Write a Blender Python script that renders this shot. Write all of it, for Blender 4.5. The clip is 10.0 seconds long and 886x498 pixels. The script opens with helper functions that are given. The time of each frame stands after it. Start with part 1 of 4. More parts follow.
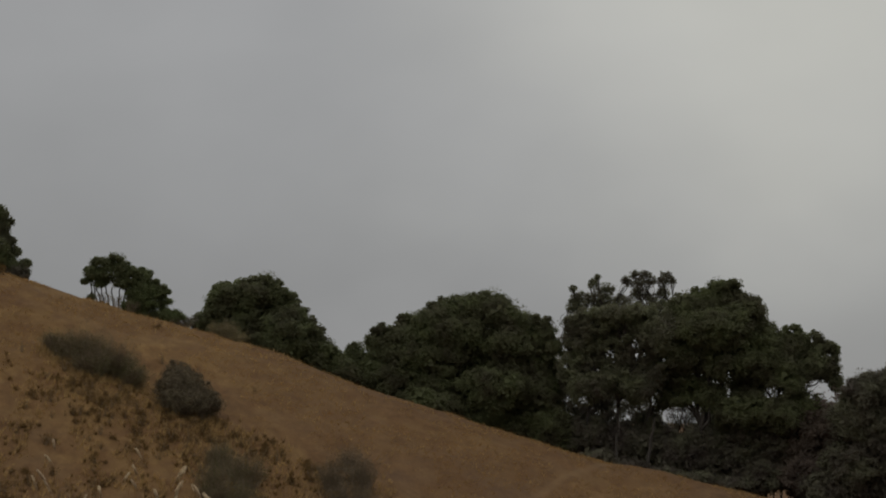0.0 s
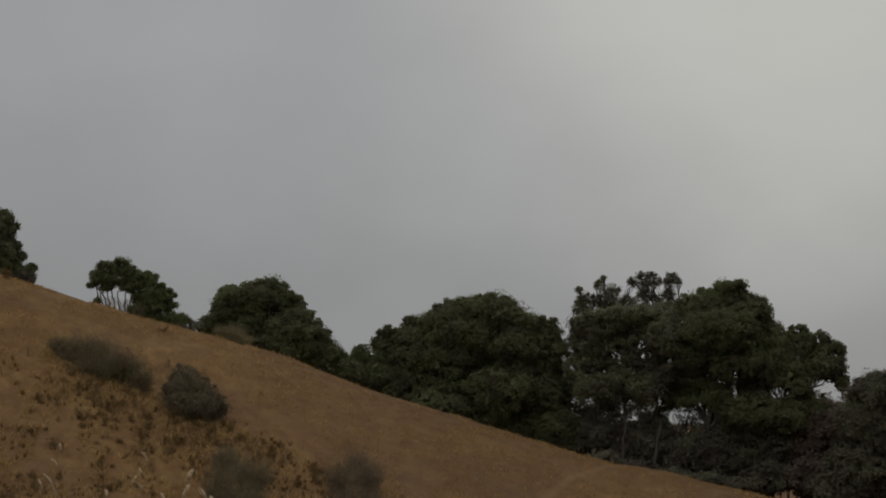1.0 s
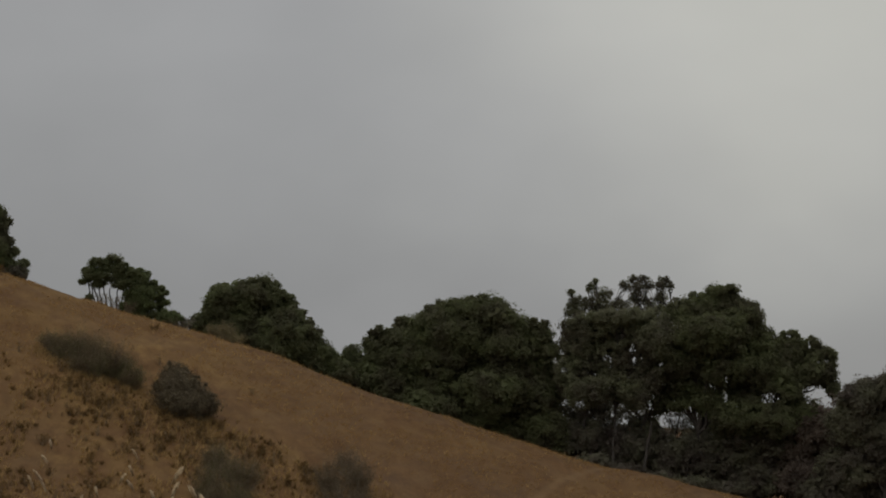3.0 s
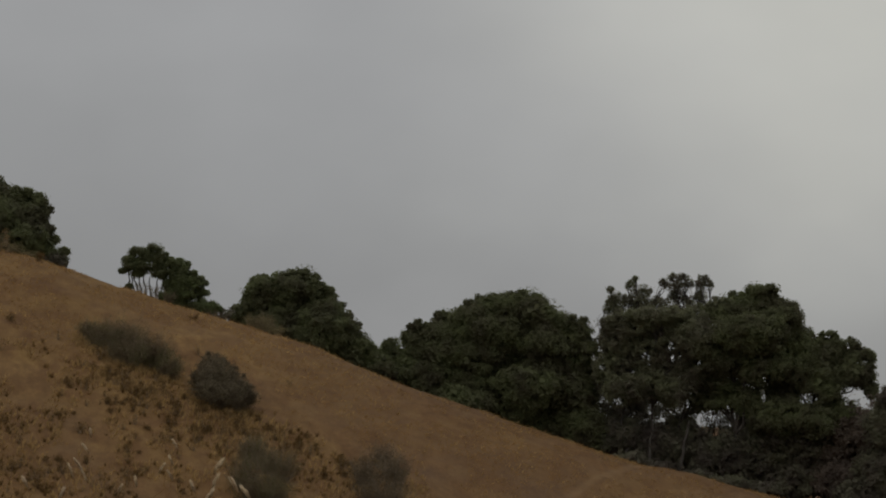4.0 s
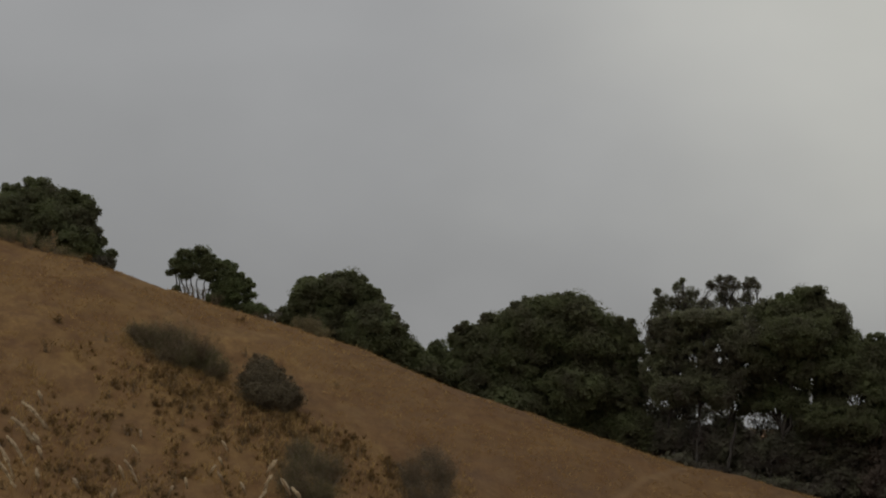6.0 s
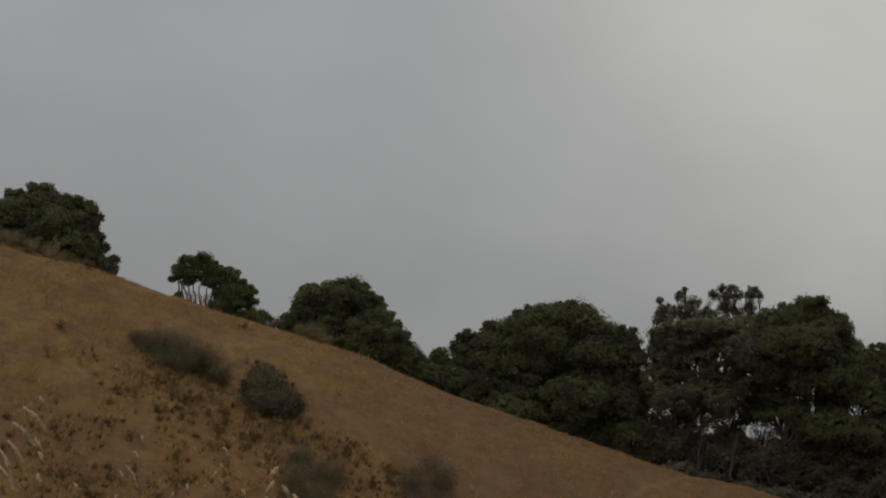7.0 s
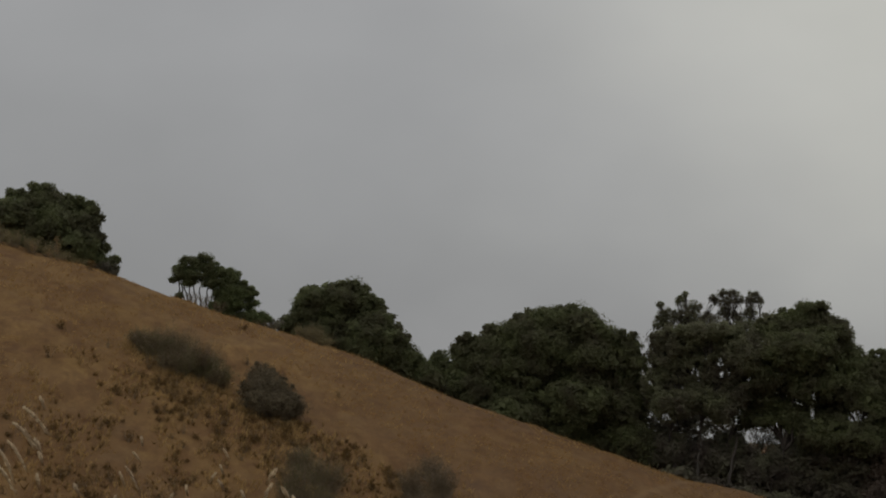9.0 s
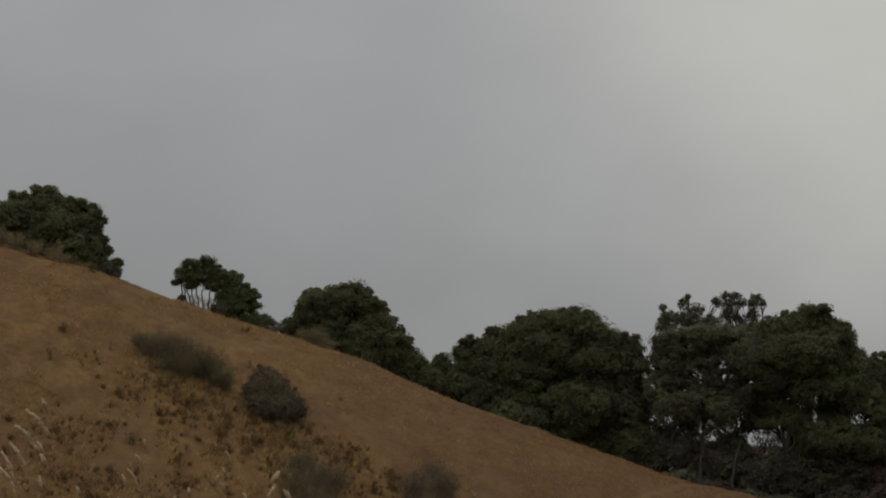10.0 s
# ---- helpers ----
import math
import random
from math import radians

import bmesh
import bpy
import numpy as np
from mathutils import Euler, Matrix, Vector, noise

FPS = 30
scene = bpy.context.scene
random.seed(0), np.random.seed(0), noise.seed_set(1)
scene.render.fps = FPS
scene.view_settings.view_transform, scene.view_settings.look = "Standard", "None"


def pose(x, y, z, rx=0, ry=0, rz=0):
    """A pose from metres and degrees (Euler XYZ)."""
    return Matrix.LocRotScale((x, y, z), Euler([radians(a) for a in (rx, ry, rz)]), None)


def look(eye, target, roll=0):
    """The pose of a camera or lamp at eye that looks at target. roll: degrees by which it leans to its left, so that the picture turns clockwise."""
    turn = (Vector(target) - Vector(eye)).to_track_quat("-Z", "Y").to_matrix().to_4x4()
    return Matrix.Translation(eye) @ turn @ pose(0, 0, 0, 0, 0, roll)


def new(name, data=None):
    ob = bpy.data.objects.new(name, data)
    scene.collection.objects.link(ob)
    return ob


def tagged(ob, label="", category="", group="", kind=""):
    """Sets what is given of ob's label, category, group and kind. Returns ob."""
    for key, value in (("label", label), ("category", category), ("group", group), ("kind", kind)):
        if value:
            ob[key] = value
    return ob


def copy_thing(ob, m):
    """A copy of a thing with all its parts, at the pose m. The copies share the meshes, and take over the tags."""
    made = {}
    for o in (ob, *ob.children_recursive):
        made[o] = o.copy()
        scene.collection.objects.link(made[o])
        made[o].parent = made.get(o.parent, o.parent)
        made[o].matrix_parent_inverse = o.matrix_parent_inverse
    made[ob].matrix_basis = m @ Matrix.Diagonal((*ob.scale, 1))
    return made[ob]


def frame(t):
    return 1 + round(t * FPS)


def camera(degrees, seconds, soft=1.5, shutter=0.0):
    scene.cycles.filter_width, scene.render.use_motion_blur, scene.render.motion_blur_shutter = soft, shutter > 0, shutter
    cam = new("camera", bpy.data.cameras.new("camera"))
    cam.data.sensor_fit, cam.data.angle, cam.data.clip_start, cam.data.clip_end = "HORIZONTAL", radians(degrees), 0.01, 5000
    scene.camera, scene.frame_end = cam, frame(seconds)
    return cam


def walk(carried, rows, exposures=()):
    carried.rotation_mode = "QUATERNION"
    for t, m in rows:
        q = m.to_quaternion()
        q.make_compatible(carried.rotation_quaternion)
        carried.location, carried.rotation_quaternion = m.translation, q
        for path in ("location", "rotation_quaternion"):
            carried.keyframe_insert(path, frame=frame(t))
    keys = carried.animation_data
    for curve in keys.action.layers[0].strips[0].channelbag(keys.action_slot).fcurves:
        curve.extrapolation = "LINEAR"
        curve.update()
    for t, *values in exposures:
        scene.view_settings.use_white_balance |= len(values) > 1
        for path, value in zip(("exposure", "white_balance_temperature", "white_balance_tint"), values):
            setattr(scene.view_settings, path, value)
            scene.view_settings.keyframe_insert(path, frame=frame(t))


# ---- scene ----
cam = camera(14.0, 10.0, soft=2.0)
# seconds, sideways drift, then the three turns in degrees
ROWS = [
    (0, 0.0, 94.2, -0.0, -0.0),
    (0.3, 0.0, 94.223, 0.001, -0.062),
    (0.5, 0.0, 94.221, -0.01, -0.052),
    (0.8, 0.0, 94.225, 0.283, 0.115),
    (1, 0.0, 94.232, 0.312, 0.113),
    (1.2, 0.0, 94.261, 0.26, 0.092),
    (1.5, 0.0, 94.281, -0.014, 0.034),
    (2, 0.0, 94.287, -0.159, 0.005),
    (2.2, 0.0, 94.289, -0.101, 0.012),
    (3.3, 0.0, 94.237, -0.477, -0.075),
    (3.5, 0.0, 94.231, -0.166, 0.042),
    (3.7, -0.0084, 94.088, -1.362, 0.184),
    (3.9, -0.0168, 94.055, -0.71, 0.419),
    (4, -0.021, 94.154, -1.389, 0.502),
    (4.2, -0.027, 94.275, -3.214, 0.508),
    (4.3, -0.03, 94.27, -1.862, 0.596),
    (4.5, -0.036, 94.338, -2.107, 0.564),
    (4.7, -0.038, 94.298, -1.308, 0.661),
    (4.8, -0.039, 94.254, -0.98, 0.702),
    (5, -0.041, 94.094, -1.261, 0.786),
    (5.2, -0.0426, 93.965, -0.982, 1.076),
    (5.3, -0.0434, 94.041, -1.406, 1.066),
    (5.5, -0.045, 94.107, -1.531, 1.12),
    (5.7, -0.045, 94.124, -1.341, 1.243),
    (6.8, -0.045, 94.282, -1.789, 1.235),
    (7, -0.045, 94.289, -1.75, 1.259),
    (7.5, -0.045, 94.304, -1.85, 1.243),
    (8, -0.045, 94.319, -1.956, 1.225),
    (8.5, -0.045, 94.328, -2.145, 1.223),
    (9, -0.045, 94.335, -2.168, 1.241),
    (9.5, -0.045, 94.359, -2.195, 1.259),
    (10, -0.045, 94.375, -2.163, 1.281),
]
EYE = 1.6
walk(cam, [(t, pose(x, 0, EYE, a, b, c)) for t, x, a, b, c in ROWS])

# ---- overcast sky ----
world = bpy.data.worlds.new("overcast_sky")
scene.world = world
world.use_nodes = True
wn, wl = world.node_tree.nodes, world.node_tree.links
wn.clear()
SUN_UP, SUN_ROUND = radians(38), radians(205)
sky = wn.new("ShaderNodeTexSky")
sky.sky_type, sky.sun_disc = "NISHITA", False
sky.sun_elevation, sky.sun_rotation = SUN_UP, SUN_ROUND
way = wn.new("ShaderNodeTexCoord")


def wmath(op, a, b=None, clamp=False):
    n = wn.new("ShaderNodeMath")
    n.operation, n.use_clamp = op, clamp
    for i, v in enumerate((a, b)):
        if v is None:
            continue
        if isinstance(v, (int, float)):
            n.inputs[i].default_value = v
        else:
            wl.new(v, n.inputs[i])
    return n.outputs[0]


def cloud_noise(scale, detail, offset):
    m = wn.new("ShaderNodeMapping")
    m.inputs["Location"].default_value = offset
    m.inputs["Scale"].default_value = (1, 1, 1.6)
    wl.new(way.outputs["Generated"], m.inputs["Vector"])
    n = wn.new("ShaderNodeTexNoise")
    n.inputs["Scale"].default_value, n.inputs["Detail"].default_value = scale, detail
    n.inputs["Roughness"].default_value = 0.45
    wl.new(m.outputs[0], n.inputs["Vector"])
    return n.outputs["Fac"]


# a thinner, brighter part of the cloud low in the north-east
thin = Vector((0.104, 0.986, 0.146)).normalized()
dot = wn.new("ShaderNodeVectorMath")
dot.operation = "DOT_PRODUCT"
dot.inputs[1].default_value = thin
wl.new(way.outputs["Generated"], dot.inputs[0])
apart = wmath("DEGREES", wmath("ARCCOSINE", dot.outputs["Value"]))
wob = wmath("MULTIPLY", wmath("SUBTRACT", cloud_noise(9.0, 3.0, (3, 1, 7)), 0.5), 6.0)
near = wn.new("ShaderNodeMapRange")
near.interpolation_type = "SMOOTHSTEP"
near.inputs["From Min"].default_value, near.inputs["From Max"].default_value = 9.2, 0.5
wl.new(wmath("ADD", apart, wob), near.inputs["Value"])
up = wn.new("ShaderNodeSeparateXYZ")
wl.new(way.outputs["Generated"], up.inputs[0])
rise = wn.new("ShaderNodeMapRange")
rise.interpolation_type = "SMOOTHSTEP"
rise.inputs["From Min"].default_value, rise.inputs["From Max"].default_value = 0.02, 0.17
rise.inputs["To Min"].default_value, rise.inputs["To Max"].default_value = 0.238, 0.352
wl.new(up.outputs["Z"], rise.inputs["Value"])
cover = wmath("ADD", wmath("MULTIPLY", wmath("SUBTRACT", cloud_noise(5.0, 4.0, (0, 0, 0)), 0.5), 0.10), rise.outputs["Result"])
high = wn.new("ShaderNodeMapRange")
high.inputs["From Min"].default_value, high.inputs["From Max"].default_value = 0.17, 0.9
high.inputs["To Max"].default_value = 0.44
wl.new(up.outputs["Z"], high.inputs["Value"])
cover = wmath("ADD", cover, high.outputs["Result"])
wisps = wmath("MULTIPLY", wmath("SUBTRACT", cloud_noise(16.0, 4.0, (5, 2, 1)), 0.5), 0.08)
cover = wmath("ADD", cover, wisps)
glow = wmath("MULTIPLY", near.outputs["Result"], 0.17)
bright = wmath("ADD", cover, glow)
hue = wn.new("ShaderNodeMix")
hue.data_type = "RGBA"
hue.inputs["A"].default_value = (0.985, 0.99, 1.0, 1)
hue.inputs["B"].default_value = (1.0, 0.995, 0.925, 1)
wl.new(near.outputs["Result"], hue.inputs["Factor"])
cloud = wn.new("ShaderNodeVectorMath")
cloud.operation = "SCALE"
wl.new(hue.outputs["Result"], cloud.inputs[0])
wl.new(bright, cloud.inputs["Scale"])
clear = wn.new("ShaderNodeBackground")
clear.inputs["Strength"].default_value = 0.06
wl.new(sky.outputs[0], clear.inputs["Color"])
veil = wn.new("ShaderNodeBackground")
veil.inputs["Strength"].default_value = 1.0
wl.new(cloud.outputs[0], veil.inputs["Color"])
both = wn.new("ShaderNodeMixShader")
both.inputs[0].default_value = 0.97
wl.new(clear.outputs[0], both.inputs[1])
wl.new(veil.outputs[0], both.inputs[2])
wout = wn.new("ShaderNodeOutputWorld")
wl.new(both.outputs[0], wout.inputs["Surface"])

sun = new("sun", bpy.data.lights.new("sun", "SUN"))
sun.data.energy, sun.data.angle, sun.data.color = 0.5, radians(45), (1.0, 0.97, 0.92)
sun_way = Vector((math.sin(SUN_ROUND) * math.cos(SUN_UP), math.cos(SUN_ROUND) * math.cos(SUN_UP), math.sin(SUN_UP)))
sun.matrix_world = look(sun_way * 100, (0, 0, 0))


# ---- materials ----
def blank(name):
    m = bpy.data.materials.new(name)
    m.use_nodes = True
    t = m.node_tree
    return m, t.nodes, t.links, t.nodes["Principled BSDF"]


def noise_of(n, l, scale, detail=4.0, rough=0.55, stretch=None, space="Object"):
    co = n.new("ShaderNodeTexCoord")
    src = co.outputs[space]
    if stretch:
        m = n.new("ShaderNodeMapping")
        m.inputs["Scale"].default_value = stretch
        l.new(src, m.inputs["Vector"])
        src = m.outputs[0]
    t = n.new("ShaderNodeTexNoise")
    t.inputs["Scale"].default_value, t.inputs["Detail"].default_value, t.inputs["Roughness"].default_value = scale, detail, rough
    l.new(src, t.inputs["Vector"])
    return t.outputs["Fac"]


def ramp(n, l, fac, stops):
    r = n.new("ShaderNodeValToRGB")
    for i, (p, c) in enumerate(stops):
        e = r.color_ramp.elements[i] if i < 2 else r.color_ramp.elements.new(p)
        e.position, e.color = p, (*c, 1)
    l.new(fac, r.inputs[0])
    return r.outputs[0]


def blend(n, l, fac, a, b, mode="MIX"):
    x = n.new("ShaderNodeMix")
    x.data_type, x.blend_type = "RGBA", mode
    for v, k in ((fac, "Factor"), (a, "A"), (b, "B")):
        sock = [s for s in x.inputs if s.name == k and (s.type == "RGBA") == (k != "Factor")][0]
        if isinstance(v, (int, float)):
            sock.default_value = v
        elif isinstance(v, tuple):
            sock.default_value = (*v, 1)
        else:
            l.new(v, sock)
    return x.outputs["Result"] if x.outputs["Result"].type == "RGBA" else [s for s in x.outputs if s.type == "RGBA"][0]


def bump(n, l, bsdf, height, strength, distance):
    b = n.new("ShaderNodeBump")
    b.inputs["Strength"].default_value, b.inputs["Distance"].default_value = strength, distance
    l.new(height, b.inputs["Height"])
    l.new(b.outputs[0], bsdf.inputs["Normal"])


TRAIL = (0.9368, -0.3498, 78.435)  # the trail's line in plan: a x + b y + c = 0


def turf_material():
    """Dry summer grassland: straw and brown thatch, bare soil showing through, one trodden trail."""
    m, n, l, b = blank("dry_hillside")
    broad = noise_of(n, l, 0.045, 3, 0.5)
    patches = noise_of(n, l, 0.42, 6, 0.68, (1, 0.45, 1))
    tufts = noise_of(n, l, 1.6, 6, 0.7, (1, 0.35, 1))
    fine = noise_of(n, l, 5.0, 4, 0.65, (1, 0.35, 1))
    straw = ramp(n, l, tufts, ((0.30, (0.129, 0.074, 0.029)), (0.70, (0.195, 0.119, 0.048))))
    soil = ramp(n, l, tufts, ((0.30, (0.092, 0.049, 0.021)), (0.70, (0.137, 0.076, 0.033))))
    worn = ramp(n, l, tufts, ((0.30, (0.090, 0.052, 0.027)), (0.70, (0.131, 0.078, 0.040))))
    k = n.new("ShaderNodeMapRange")
    k.inputs["From Min"].default_value, k.inputs["From Max"].default_value = 0.39, 0.61
    l.new(patches, k.inputs["Value"])
    w = n.new("ShaderNodeMapRange")
    w.inputs["From Min"].default_value, w.inputs["From Max"].default_value = 0.42, 0.60
    place = n.new("ShaderNodeTexCoord")
    across = n.new("ShaderNodeSeparateXYZ")
    l.new(place.outputs["Object"], across.inputs[0])
    east = n.new("ShaderNodeMath")
    east.operation = "MULTIPLY_ADD"
    east.inputs[1].default_value = 0.004
    l.new(across.outputs[0], east.inputs[0])
    l.new(broad, east.inputs[2])
    l.new(east.outputs[0], w.inputs["Value"])
    col = blend(n, l, k.outputs[0], soil, blend(n, l, w.outputs[0], straw, worn))
    dark = ramp(n, l, fine, ((0.30, (0.86, 0.85, 0.84)), (0.66, (1.06, 1.05, 1.04))))
    col = blend(n, l, 0.8, col, dark, "MULTIPLY")
    mottle = ramp(n, l, noise_of(n, l, 0.9, 5, 0.7, (1, 0.5, 1)), ((0.34, (0.84, 0.82, 0.82)), (0.66, (1.14, 1.15, 1.10))))
    col = blend(n, l, 1.0, col, mottle, "MULTIPLY")
    # the trail: a strip of worn pale soil that crosses the slope
    co = n.new("ShaderNodeTexCoord")
    d = n.new("ShaderNodeVectorMath")
    d.operation = "DOT_PRODUCT"
    d.inputs[1].default_value = (TRAIL[0], TRAIL[1], 0.0)
    l.new(co.outputs["Object"], d.inputs[0])
    off = n.new("ShaderNodeMath")
    off.operation = "ADD"
    off.inputs[1].default_value = TRAIL[2]
    l.new(d.outputs["Value"], off.inputs[0])
    ab = n.new("ShaderNodeMath")
    ab.operation = "ABSOLUTE"
    l.new(off.outputs[0], ab.inputs[0])
    strip = n.new("ShaderNodeMapRange")
    strip.interpolation_type = "SMOOTHSTEP"
    strip.inputs["From Min"].default_value, strip.inputs["From Max"].default_value = 0.42, 0.08
    strip.inputs["To Max"].default_value = 0.22
    l.new(ab.outputs[0], strip.inputs["Value"])
    sep = n.new("ShaderNodeSeparateXYZ")
    l.new(co.outputs["Object"], sep.inputs[0])
    ends = n.new("ShaderNodeMapRange")
    ends.interpolation_type = "SMOOTHSTEP"
    ends.inputs["From Min"].default_value, ends.inputs["From Max"].default_value = 3.0, 6.5
    l.new(sep.outputs[0], ends.inputs["Value"])
    f = n.new("ShaderNodeMath")
    f.operation = "MULTIPLY"
    l.new(strip.outputs[0], f.inputs[0])
    l.new(ends.outputs[0], f.inputs[1])
    col = blend(n, l, f.outputs[0], col, (0.22, 0.145, 0.075))
    l.new(col, b.inputs["Base Color"])
    b.inputs["Roughness"].default_value = 0.95
    b.inputs["Specular IOR Level"].default_value = 0.1
    bump(n, l, b, tufts, 0.2, 0.15)
    return m


def leaf_material(name, dark, light, spread=0.5, rough=0.6, through_light=0.3, low=0.80, high=1.15, dull=(1.0, 0.97, 0.96), fresh=(1.0, 0.99, 0.92)):
    """Leaves: each one a little different, and each bough lighter or darker, duller or fresher than the next."""
    m, n, l, b = blank(name)
    g = n.new("ShaderNodeNewGeometry")
    boughs = noise_of(n, l, spread, 3, 0.5)
    each = ramp(n, l, g.outputs["Random Per Island"], ((0.0, dark), (1.0, light)))
    tone = ramp(n, l, boughs, ((0.34, tuple(low * v for v in dull)), (0.66, tuple(high * v for v in fresh))))
    l.new(blend(n, l, 1.0, each, tone, "MULTIPLY"), b.inputs["Base Color"])
    b.inputs["Roughness"].default_value = rough
    b.inputs["Specular IOR Level"].default_value = 0.15
    thin = n.new("ShaderNodeBsdfTranslucent")
    l.new(b.inputs["Base Color"].links[0].from_socket, thin.inputs["Color"])
    mix = n.new("ShaderNodeMixShader")
    mix.inputs[0].default_value = through_light
    l.new(b.outputs[0], mix.inputs[1])
    l.new(thin.outputs[0], mix.inputs[2])
    l.new(mix.outputs[0], n["Material Output"].inputs["Surface"])
    return m


def bark_material(name, dark, light):
    m, n, l, b = blank(name)
    grain = noise_of(n, l, 6.0, 5, 0.65, (1, 1, 0.25))
    l.new(ramp(n, l, grain, ((0.3, dark), (0.7, light))), b.inputs["Base Color"])
    b.inputs["Roughness"].default_value = 0.9
    bump(n, l, b, grain, 0.8, 0.03)
    return m


TURF = turf_material()
STRAW = leaf_material("dry_grass", (0.265, 0.162, 0.067), (0.365, 0.227, 0.097), 0.35, 0.9, 0.5, 0.86, 1.12)
PALE_STRAW = leaf_material("pale_straw", (0.29, 0.192, 0.082), (0.52, 0.365, 0.172), 0.5, 0.9, 0.5)
OAK = leaf_material("oak_leaves", (0.113, 0.115, 0.065), (0.146, 0.149, 0.084), 0.5, 0.6, 0.6, 0.76, 1.22, (1.06, 0.96, 1.02), (0.96, 1.04, 0.84))
OAK_DULL = leaf_material("dull_oak_leaves", (0.132, 0.120, 0.094), (0.166, 0.150, 0.116), 0.45, 0.6, 0.6, 0.76, 1.22, (1.06, 0.96, 1.02), (0.96, 1.04, 0.84))
BAY = leaf_material("grey_green_leaves", (0.134, 0.129, 0.087), (0.175, 0.167, 0.114), 0.5, 0.6, 0.6, 0.76, 1.22, (1.06, 0.96, 1.02), (0.96, 1.04, 0.84))
BRUSH = leaf_material("brush_leaves", (0.106, 0.082, 0.052), (0.152, 0.120, 0.076), 1.2, 0.8, 0.5, 0.8, 1.15)
BRUSH_GREEN = leaf_material("green_brush_leaves", (0.106, 0.086, 0.049), (0.153, 0.126, 0.069), 0.8, 0.8, 0.5, 0.8, 1.15, (1.10, 0.94, 1.0), (0.95, 1.06, 0.85))
WEED = leaf_material("weed_leaves", (0.088, 0.053, 0.020), (0.180, 0.110, 0.041), 1.5, 0.85, 0.4)
DRY_WEED = leaf_material("dried_weed_leaves", (0.19, 0.115, 0.046), (0.37, 0.245, 0.105), 1.5, 0.85)
BAY_OAK = leaf_material("open_oak_leaves", (0.112, 0.124, 0.062), (0.160, 0.176, 0.090), 0.3, 0.6, 0.6, 0.86, 1.14, (1.06, 0.96, 1.02), (0.96, 1.04, 0.84))
OLIVE = leaf_material("olive_brush_leaves", (0.179, 0.152, 0.081), (0.269, 0.227, 0.120), 0.9, 0.8, 0.4)
BRUSH_DARK = leaf_material("dark_brush_leaves", (0.064, 0.051, 0.032), (0.160, 0.132, 0.085), 1.6, 0.8, 0.45, 0.72, 1.35)
RUSSET = leaf_material("russet_leaves", (0.142, 0.114, 0.094), (0.180, 0.144, 0.116), 0.3, 0.8, 0.5)
SEED = leaf_material("seed_head_straw", (0.44, 0.34, 0.22), (0.66, 0.54, 0.37), 6.0, 0.8)
BARK = bark_material("oak_bark", (0.022, 0.018, 0.014), (0.062, 0.051, 0.041))
STEM = bark_material("dry_stem", (0.09, 0.065, 0.040), (0.24, 0.18, 0.11))

CREST_POLY = [-7.02, -13.238, -1.095, 9.552, 3.231, -13.339, 8.785]
# ---- the lie of the land ----
CREST = 260.0


def swell(x):
    """Four gentle rises along the crest: middle, height and half-width of each."""
    x = np.asarray(x, float)
    return sum(h * np.exp(-(((x - c) / w) ** 2) / 2) for c, h, w in ((-31.0, 0.40, 2.2), (-12.4, 0.15, 2.0), (2.5, 0.15, 4.0), (16.8, 0.11, 2.5)))


def crest_height(x):
    """Height of the hill's crest, which falls from west to east."""
    u = np.clip(x, -42.0, 27.0)
    z = np.polyval(CREST_POLY, u / 40.0)
    z = z + np.clip(-42.0 - x, 0, 60) * 0.25 - np.clip(x - 27.0, 0, 200) * 0.22
    return z + swell(x)


def smooth_max(a, b, soft):
    return b + soft * np.logaddexp(0, (a - b) / soft)


def lie(x, y):
    """Height of the bare ground at x, y."""
    x, y = np.asarray(x, float), np.asarray(y, float)
    s = y - CREST
    fall = np.where(s < 0, 0.38, 0.24) * (np.sqrt(s * s + 144.0) - 12.0)
    hill = crest_height(x) - fall
    valley = -9.0 - 0.02 * x + 0.0 * y
    z = smooth_max(hill, valley, 2.5)
    bank = 10.1 * np.exp(-((np.maximum(y - 22.0, 0) / 42.0) ** 2)) * np.exp(-((x / 90.0) ** 2)) - 1.1 * np.exp(-((y / 14.0) ** 2))
    z = z + np.where(y < 150, bank, bank * np.exp(-((np.maximum(y - 150, 0) / 20) ** 2)))
    far = 50.0 * np.exp(-(((y - 1500.0) / 420.0) ** 2)) * (0.75 + 0.25 * np.sin(x / 310.0 + 1.2))
    return z + far


def relief(x, y):
    """Small humps and hollows on top of the lie of the land."""
    p = Vector((float(x), float(y), 0.0))
    return 0.30 * noise.noise(p * 0.16) + 0.13 * noise.noise(p * 0.55) + 0.07 * noise.noise(p * 1.6)


def ground_z(x, y):
    return float(lie(x, y)) + (relief(x, y) if 180 < y < 300 and abs(x) < 60 else 0.0)


# ---- mesh helpers ----
def mesh_of(name, verts, faces, material):
    """A mesh from arrays: verts n x 3, faces m x k."""
    me = bpy.data.meshes.new(name)
    verts, faces = np.asarray(verts, np.float32), np.asarray(faces, np.int32)
    m, k = faces.shape
    me.vertices.add(len(verts))
    me.vertices.foreach_set("co", verts.ravel())
    me.loops.add(m * k)
    me.loops.foreach_set("vertex_index", faces.ravel())
    me.polygons.add(m)
    me.polygons.foreach_set("loop_start", np.arange(0, m * k, k, dtype=np.int32))
    me.update(calc_edges=True)
    me.materials.append(material)
    return me


def part(name, data, parent, label=""):
    ob = new(name, data)
    ob.parent = parent
    return tagged(ob, label)


